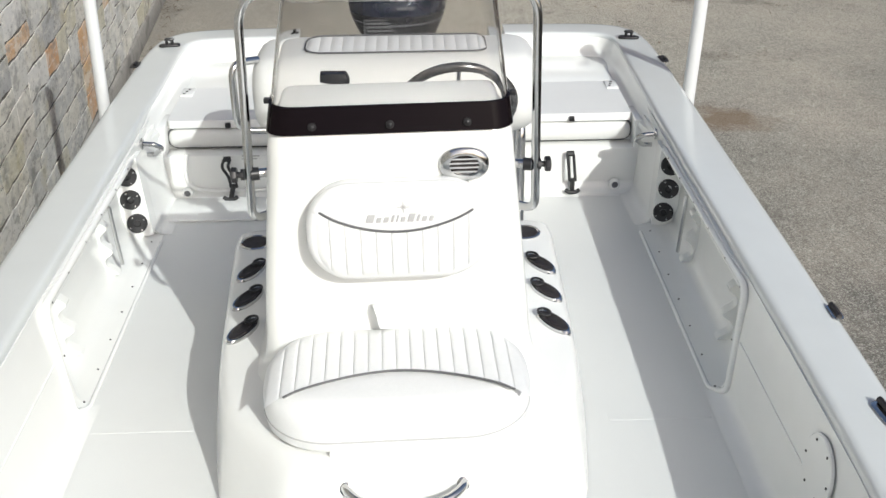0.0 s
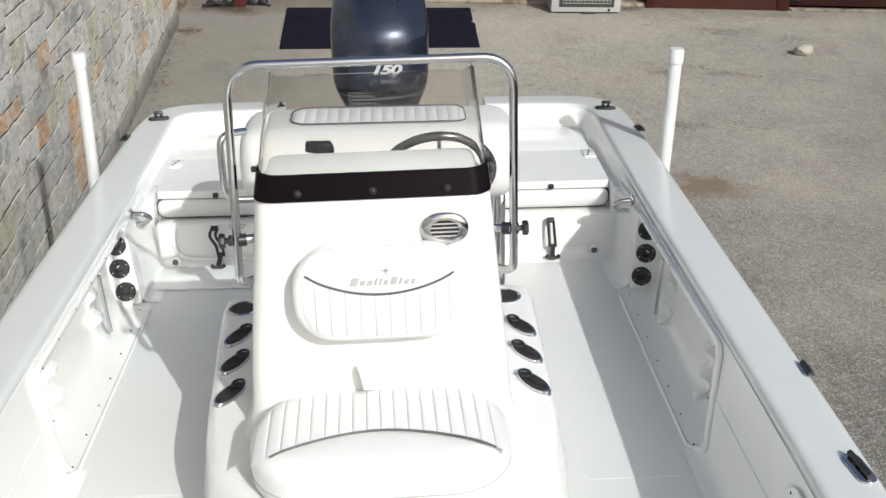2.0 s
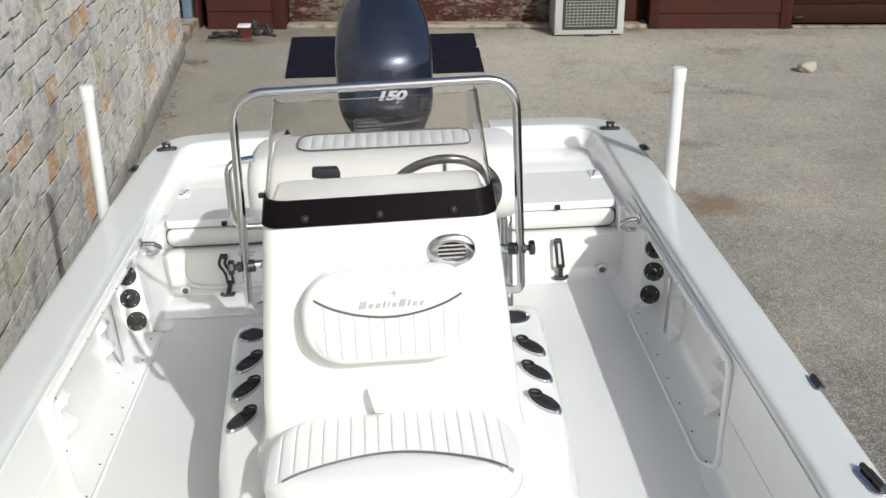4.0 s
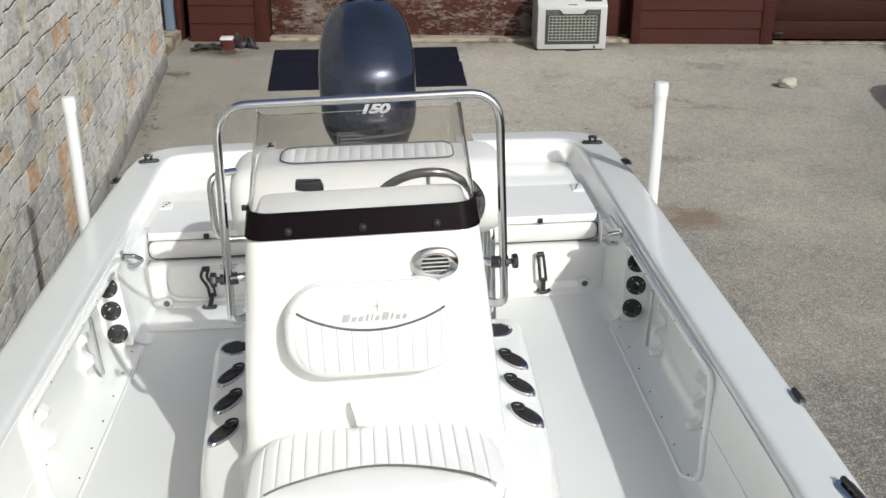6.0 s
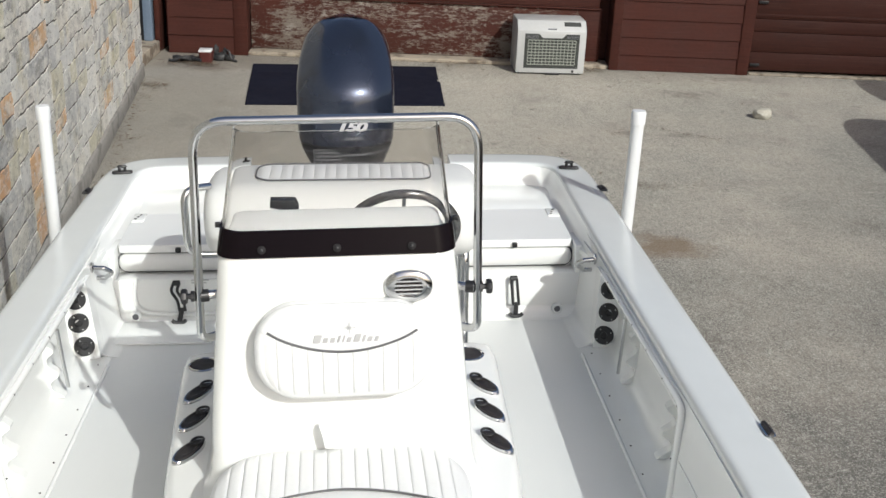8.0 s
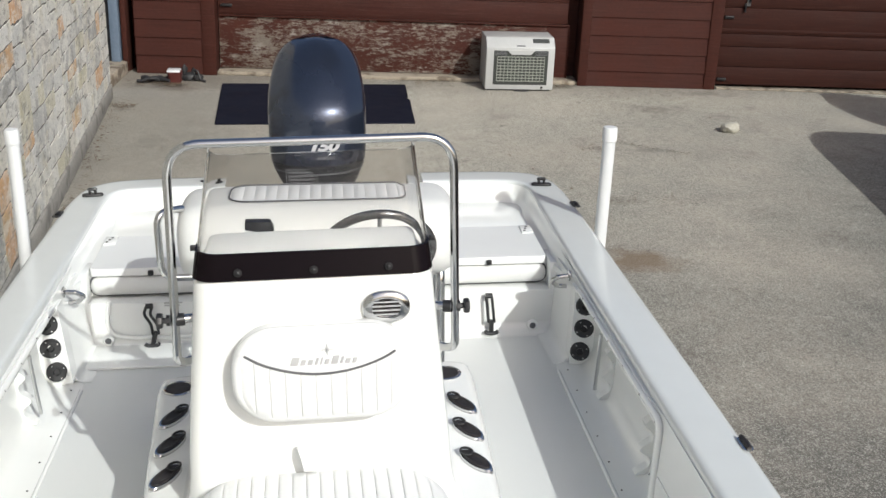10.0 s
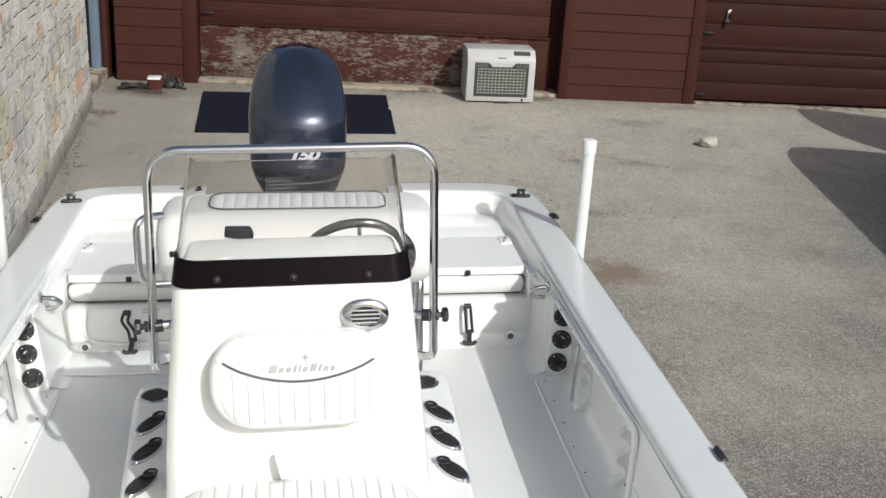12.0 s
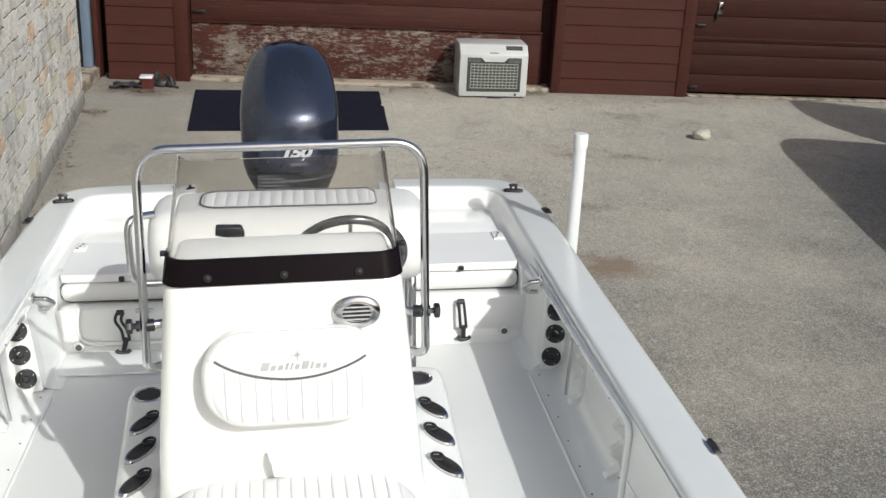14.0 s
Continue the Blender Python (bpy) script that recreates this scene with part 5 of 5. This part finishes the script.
# ---- outboard motor ----
def build_motor():
    mo = thing("outboard_motor", (-0.02, 5.6, 0.0), BOAT, "blue-grey four-stroke outboard motor on the transom", "outboard motor")
    cx = -0.016

    def ring(z, w, y0, y1, p=2.6, n=40):
        pts = []
        yc, d = (y0 + y1) / 2, (y1 - y0) / 2
        for k in range(n):
            a = 2 * math.pi * k / n
            c, s = math.cos(a), math.sin(a)
            pts.append((cx + w * math.copysign(abs(c) ** (2 / p), c), yc + d * math.copysign(abs(s) ** (2 / p), s), z))
        return pts

    def hood(z, w, fw, y0, y1, ch):
        """Section of the cowl: a bowed front panel, canted corners, full sides."""
        key = [(-fw, y0 + 0.026), (-fw * 0.5, y0 - 0.004), (0, y0 - 0.014), (fw * 0.5, y0 - 0.004), (fw, y0 + 0.026), (w, y0 + ch + 0.02), (w, y1 - 0.14), (0.6 * w, y1), (-0.6 * w, y1), (-w, y1 - 0.14), (-w, y0 + ch + 0.02)]
        out = []
        m = len(key)
        for i in range(m):
            a, b2, c = (Vector((*key[j % m], 0)) for j in (i - 1, i, i + 1))
            u, v = (a - b2), (c - b2)
            s = b2 + u.normalized() * min(0.035, u.length * 0.45)
            e = b2 + v.normalized() * min(0.035, v.length * 0.45)
            for k in range(5):
                t = k / 4
                q = s * (1 - t) ** 2 + b2 * 2 * t * (1 - t) + e * t ** 2
                out.append((cx + q.x, q.y, z))
        return out

    bm = B()
    loft(bm, [hood(*q) for q in ((1.215, 0.244, 0.150, 5.392, 6.05, 0.10), (1.26, 0.249, 0.155, 5.384, 6.07, 0.10), (1.36, 0.252, 0.160, 5.380, 6.09, 0.105), (1.45, 0.252, 0.160, 5.382, 6.10, 0.115), (1.49, 0.252, 0.159, 5.392, 6.10, 0.12),
                                 (1.525, 0.250, 0.157, 5.412, 6.10, 0.125), (1.56, 0.248, 0.155, 5.442, 6.10, 0.13), (1.62, 0.238, 0.146, 5.500, 6.09, 0.135), (1.675, 0.222, 0.134, 5.565, 6.07, 0.135), (1.727, 0.196, 0.118, 5.635, 6.03, 0.12),
                                 (1.766, 0.160, 0.095, 5.700, 6.00, 0.10), (1.792, 0.118, 0.07, 5.750, 5.97, 0.07), (1.806, 0.066, 0.04, 5.79, 5.94, 0.04))])
    part("cowl", bm, COWL, mo, "glossy metallic blue-grey cowl")
    bm = B()
    loft(bm, [hood(*q) for q in ((0.90, 0.13, 0.08, 5.52, 5.95, 0.05), (1.00, 0.15, 0.09, 5.48, 5.98, 0.07), (1.05, 0.174, 0.11, 5.445, 6.0, 0.08), (1.10, 0.200, 0.13, 5.415, 6.02, 0.09), (1.16, 0.226, 0.142, 5.396, 6.035, 0.10), (1.208, 0.242, 0.15, 5.390, 6.045, 0.10))])
    part("lower_cowl", bm, COWL_LOW, mo, "charcoal lower cowl")
    bm = B()
    loft(bm, [hood(*q) for q in ((1.204, 0.238, 0.148, 5.395, 6.04, 0.10), (1.218, 0.238, 0.148, 5.395, 6.04, 0.10))])
    part("seal", bm, BLACK, mo)
    bm = B()
    loft(bm, [ring(0.24, 0.06, 5.55, 5.85), ring(0.95, 0.09, 5.5, 5.9)])
    part("leg", bm, COWL_LOW, mo)
    part("cavitation_plate", box(B(), cx - 0.10, cx + 0.10, 5.5, 6.05, 0.30, 0.315, 0.005), COWL_LOW, mo)
    bm = B()
    loft(bm, [ring(0.02, 0.02, 5.62, 5.78), ring(0.10, 0.05, 5.48, 5.92), ring(0.18, 0.05, 5.5, 5.9), ring(0.26, 0.04, 5.55, 5.85)])
    part("gearcase", bm, COWL_LOW, mo)
    part("clamp_bracket", box(B(), cx - 0.14, cx + 0.14, 5.27, 5.53, 0.62, 1.00, 0.03), COWL_LOW, mo)
    # power figure on the front of the cowl
    cu = bpy.data.curves.new("figure", "FONT")
    cu.offset = 0.0035
    cu.body, cu.size, cu.extrude, cu.align_x, cu.shear, cu.space_character = "150", 0.075, 0.001, "CENTER", 0.25, 0.92
    tmp = bpy.data.objects.new("figure", cu)
    scene.collection.objects.link(tmp)
    bpy.context.view_layer.update()
    me = bpy.data.meshes.new_from_object(tmp.evaluated_get(bpy.context.evaluated_depsgraph_get()))
    bpy.data.objects.remove(tmp)
    bm = B()
    bm.from_mesh(me)
    bpy.data.meshes.remove(me)
    for v in bm.verts:
        v.co = Vector((cx + 0.026 + v.co.x * 1.40, 5.366 - v.co.z, 1.305 + v.co.y * 0.85))
    part("power_figure", bm, DECAL, mo, "silver numerals 150", smooth=False)
    bm = B()
    for k in range(6):
        box(bm, cx + 0.0 + k * 0.015, cx + 0.011 + k * 0.015, 5.3680, 5.3745, 1.255, 1.270)
    part("maker_mark", bm, DECAL_DIM, mo, "small grey mark", smooth=False)
    label = part("warning_label", box(B(), cx - 0.168, cx - 0.006, 5.386, 5.398, 1.112, 1.206), BLACK, mo, "dark label with grey bars and border", smooth=False)
    bm = B()
    for k in range(4):
        box(bm, cx - 0.155, cx - 0.024, 5.3835, 5.3870, 1.124 + k * 0.019, 1.133 + k * 0.019)
    for z in (1.113, 1.199):
        box(bm, cx - 0.167, cx - 0.007, 5.3835, 5.3870, z, z + 0.0035)
    for x in (cx - 0.167, cx - 0.0105):
        box(bm, x, x + 0.0035, 5.3832, 5.3868, 1.1135, 1.202)
    part("label_bars", bm, DECAL_DIM, label, smooth=False)
    bm = B()
    loft(bm, [hood(*q) for q in ((1.168, 0.2295, 0.1445, 5.3935, 6.037, 0.10), (1.172, 0.2315, 0.1455, 5.3925, 6.039, 0.10), (1.176, 0.2325, 0.1460, 5.3930, 6.039, 0.10))])
    part("trim_line", bm, DECAL_DIM, mo, "thin grey trim line")


build_motor()


# ---- yard things ----
def build_poles():
    for s, x, y, top, r in ((-1, -1.245, 4.45, 1.620, 0.0255), (1, 1.241, 4.45, 1.652, 0.0275)):
        p = thing("guide_pole", (x, y, 0), YARD, "white PVC trailer guide pole with end cap beside the boat", "pole", "trailer guide poles")
        part("pipe", tube(B(), [(x, y, 0.0), (x, y, top - 0.02)], r, 20), PVC, p)
        part("cap", lathe(B(), [(r, -0.062), (r + 0.0042, -0.060), (r + 0.0042, -0.008), (r + 0.001, -0.001), (r * 0.6, 0.001)], facing((x, y, top), (0, 0, 1)), 20), PVC, p, "white PVC end cap")


build_poles()


def build_aircon():
    a = thing("air_conditioner", (2.24, 12.3, 0), YARD, "white window air conditioner unit standing on the ground", "air conditioner")
    white = material("white_enamel", (0.41, 0.415, 0.408), 0.4, vary=0.05, scale=4, fine=40)
    grille = material("dark_grille", (0.030, 0.033, 0.030), 0.6, vary=0.3, scale=20)
    fin = material("pale_grille_plastic", (0.25, 0.265, 0.23), 0.5, vary=0.1, scale=20)
    x0, x1, y0, y1 = 1.855, 2.635, 12.06, 12.52
    H = 0.595
    bm = B()
    prof = [(y0, 0.02), (y0, H - 0.10), (y0 + 0.10, H), (y1, H), (y1, 0.02)]
    loft(bm, [[(x0, y, z) for y, z in prof], [(x1, y, z) for y, z in prof]])
    bmesh.ops.bevel(bm, geom=list(bm.edges), offset=0.007, segments=2, profile=0.5, affect="EDGES")
    part("case", bm, white, a, "white enamelled case")
    bm = B()
    box(bm, x0 + 0.085, x1 - 0.075, y0 - 0.004, y0 + 0.01, 0.075, 0.462)
    part("grille_backing", bm, grille, a, "dark grille recess")
    gx0, gx1, gz0, gz1 = x0 + 0.125, x1 - 0.115, 0.118, 0.392
    for k in range(9):
        z = gz0 + (gz1 - gz0) * k / 8
        part("grille_bar", box(B(), gx0, gx1, y0 - 0.012, y0 - 0.003, z - 0.0042, z + 0.0042), fin, a, smooth=False)
    for k in range(14):
        x = gx0 + (gx1 - gx0) * k / 13
        part("grille_bar", box(B(), x - 0.0032, x + 0.0032, y0 - 0.010, y0 - 0.003, gz0, gz1), fin, a, smooth=False)
    lip = B()
    loft(lip, [[(x0 + 0.235, y, 0.470), (x0 + 0.285, y, 0.418), (x1 - 0.275, y, 0.418), (x1 - 0.225, y, 0.470)] for y in (y0 - 0.012, y0 + 0.01)])
    part("front_lip", lip, white, a, smooth=False)
    for xa, xb in ((x0 + 0.095, x0 + 0.235), (x1 - 0.225, x1 - 0.085)):
        for k in range(3):
            part("louvre", box(B(), xa, xb, y0 - 0.009, y0 - 0.003, 0.412 + 0.016 * k, 0.417 + 0.016 * k), DECAL_DIM, a, smooth=False)
    slot = B()
    loft(slot, [[(x, y0 + 0.045, H - 0.052), (x, y0 + 0.085, H - 0.012), (x, y0 + 0.095, H - 0.020), (x, y0 + 0.055, H - 0.060)] for x in (x1 - 0.25, x1 - 0.06)])
    part("vent_slot", slot, grille, a, smooth=False)
    part("badge", box(B(), x0 + 0.34, x1 - 0.34, y0 + 0.012, y0 + 0.02, H - 0.09, H - 0.075), DECAL_DIM, a, smooth=False)
    part("drain_plug", lathe(B(), [(0.014, 0), (0.014, 0.006), (0.008, 0.008)], facing((x1 - 0.13, y0, 0.045), (0, -1, 0)), 12), BLACK, a)
    part("foot", box(B(), x0 + 0.33, x0 + 0.50, y0 - 0.02, y0 + 0.10, 0.0, 0.022, 0.004), BLACK, a)
    part("base_pan", box(B(), x0 + 0.03, x1 - 0.03, y0 + 0.03, y1 - 0.03, 0.0, 0.03), BLACK, a, smooth=False)


build_aircon()


def build_small_things():
    rub = material("dark_blue_black_mat", (0.008, 0.009, 0.018), 0.85, spec=0.12, vary=0.3, scale=3, fine=80, bump=0.2, bump_scale=90)
    bm = B()
    ring = [(-1.09, 12.21), (-1.025, 10.49), (0.945, 10.60), (0.955, 11.20), (0.968, 11.55), (0.93, 11.62), (0.955, 11.72), (0.965, 12.27)]
    loft(bm, [[(x, y, 0.0) for x, y in ring], [(x, y, 0.012) for x, y in ring]])
    solid("rubber_mat", bm, rub, YARD, (0, 11.4, 0), "large blue-black rubber mat with torn edge on the ground", "mat", smooth=False)
    rock_mat = material("pale_limestone_rock", (0.40, 0.38, 0.32), 0.9, vary=0.25, scale=9, fine=50, bump=0.5, bump_scale=30)
    bm = B()
    bmesh.ops.create_icosphere(bm, subdivisions=3, radius=1.0)
    for v in bm.verts:
        n = noise.noise(v.co * 1.7) * 0.28 + noise.noise(v.co * 4.1) * 0.10
        v.co = Vector((4.145, 10.39, 0.048)) + Vector((v.co.x * 0.098, v.co.y * 0.075, v.co.z * 0.060)) * (1 + n)
    for f in bm.faces:
        f.smooth = True
    solid("rock", bm, rock_mat, YARD, (4.145, 10.39, 0), "pale limestone rock lying on the ground", "rock")
    # junk by the left post
    red = material("red_plastic", (0.070, 0.016, 0.013), 0.5, vary=0.2, scale=8)
    pot = thing("pump_box", (-1.60, 12.25, 0), YARD, "small dark red box with a white lid on the ground", "box")
    bm = B()
    ring = rrect(-1.69, -1.53, 12.17, 12.33, 0.03, 4)
    loft(bm, [[(-1.61 + (x + 1.61) * 0.8, 12.25 + (y - 12.25) * 0.8, 0.0) for x, y in ring], [(x, y, 0.13) for x, y in ring]])
    part("body", bm, red, pot)
    part("lid", box(B(), -1.69, -1.545, 12.17, 12.32, 0.13, 0.155, 0.01), PVC, pot, "dirty white lid")
    hose = B()
    rnd = random.Random(9)
    pts = [Vector((-1.98 + 0.05 * k, 12.33 + rnd.uniform(-0.06, 0.06), 0.02 + rnd.uniform(0, 0.035))) for k in range(8)]
    tube(hose, curve(pts, 5), 0.026, 8)
    pts = [Vector((-1.90 + 0.045 * k, 12.28 + rnd.uniform(-0.05, 0.05), 0.02 + rnd.uniform(0, 0.03))) for k in range(6)]
    tube(hose, curve(pts, 5), 0.022, 8)
    pts = [Vector((-2.02 + 0.06 * k, 12.22 + rnd.uniform(-0.05, 0.05), 0.024 + rnd.uniform(0, 0.04))) for k in range(7)]
    tube(hose, curve(pts, 5), 0.018, 8)
    solid("hose", hose, RUBBER, YARD, (-1.8, 12.3, 0), "tangled black hose on the ground beside the garage", "hose")
    pump = thing("old_pump", (-1.46, 12.38, 0), YARD, "lumpy dark old pump with a short hose beside the garage", "pump")
    for cx, cy, cz, r, tall in ((-1.47, 12.38, 0.04, 0.07, 0.8), (-1.37, 12.36, 0.04, 0.055, 0.8), (-1.52, 12.40, 0.11, 0.032, 2.2), (-1.42, 12.39, 0.09, 0.028, 2.0), (-1.56, 12.40, 0.035, 0.05, 0.8)):
        bm = B()
        bmesh.ops.create_icosphere(bm, subdivisions=2, radius=1.0)
        for v in bm.verts:
            k = r * (1 + 0.35 * noise.noise(v.co * 1.6 + Vector((cx * 40, 0, cz * 30))) + 0.2 * noise.noise(v.co * 4.0))
            v.co = Vector((cx + v.co.x * k, cy + v.co.y * k, max(0.0, cz + v.co.z * k * tall)))
        part("casing", bm, RUBBER, pump)
    part("hose_end", tube(B(), bend([(-1.42, 12.38, 0.12), (-1.37, 12.34, 0.12), (-1.34, 12.30, 0.03), (-1.28, 12.28, 0.014)], 0.04), 0.013, 8), RUBBER, pump)


build_small_things()


def build_litter():
    """Dry leaves and straw blown against the walls."""
    dry = material("dry_leaf_litter", (0.085, 0.058, 0.038), 0.9, vary=0.4, scale=30, per_piece=0.8, colour2=(0.22, 0.165, 0.11))
    rnd = random.Random(21)
    bm = B()

    def bit(x, y, straw, k=1.0):
        a = rnd.uniform(0, math.pi * 2)
        L, w = (rnd.uniform(0.05, 0.14), rnd.uniform(0.002, 0.004)) if straw else (rnd.uniform(0.012, 0.030), rnd.uniform(0.006, 0.013))
        L, w = L * k, w * k
        z = rnd.uniform(0.003, 0.012)
        u, v = Vector((math.cos(a), math.sin(a), rnd.uniform(-0.12, 0.12))), Vector((-math.sin(a), math.cos(a), rnd.uniform(-0.2, 0.2)))
        c = Vector((x, y, z + 0.01))
        pts = [c - u * L, c - v * w, c + u * L, c + v * w]
        bm.faces.new([bm.verts.new((p.x, p.y, max(0.002, p.z))) for p in pts])

    for k in range(90):
        y = rnd.uniform(7.6, 11.5)
        x = -2.0 - 0.055 * (y - 8.3) + 0.03 + abs(rnd.gauss(0, 0.09))
        bit(x, y, rnd.random() < 0.4)
    for cx, cy, s, n in ((-2.05, 11.15, 0.10, 60), (-1.62, 12.12, 0.10, 110), (-1.85, 12.2, 0.12, 80), (-2.0, 9.3, 0.08, 30), (2.75, 12.3, 0.12, 60), (1.2, 12.42, 0.2, 60), (3.9, 12.2, 0.5, 80)):
        for k in range(n):
            bit(rnd.gauss(cx, s), min(12.5, rnd.gauss(cy, s * 0.6)), rnd.random() < 0.35)
    for k in range(70):
        x, y = rnd.uniform(-1.6, 6.5), rnd.uniform(8.0, 12.2)
        if not (-1.2 < x < 1.1 and y > 10.4):
            bit(x, y, rnd.random() < 0.3)
    # grit along a crack and in worn hollows of the yard
    for k in range(80):
        f = rnd.random()
        bit(2.88 + 0.62 * f + rnd.gauss(0, 0.02), 9.92 - 0.42 * f + rnd.gauss(0, 0.025), False, 0.55)
    for cx, cy, s, n in ((3.60, 11.25, 0.22, 60), (2.55, 9.75, 0.09, 34), (2.40, 8.24, 0.10, 34), (2.75, 8.3, 0.12, 22), (1.75, 8.5, 0.10, 22), (3.87, 9.5, 0.05, 12)):
        for k in range(n):
            bit(rnd.gauss(cx, s), rnd.gauss(cy, s * 0.7), rnd.random() < 0.15, 0.55)
    solid("leaf_litter", bm, dry, YARD, (0, 10, 0), "dry brown leaves and straw scattered on the ground", "litter", kind="stuff", smooth=False)


build_litter()
build_stone_wall()
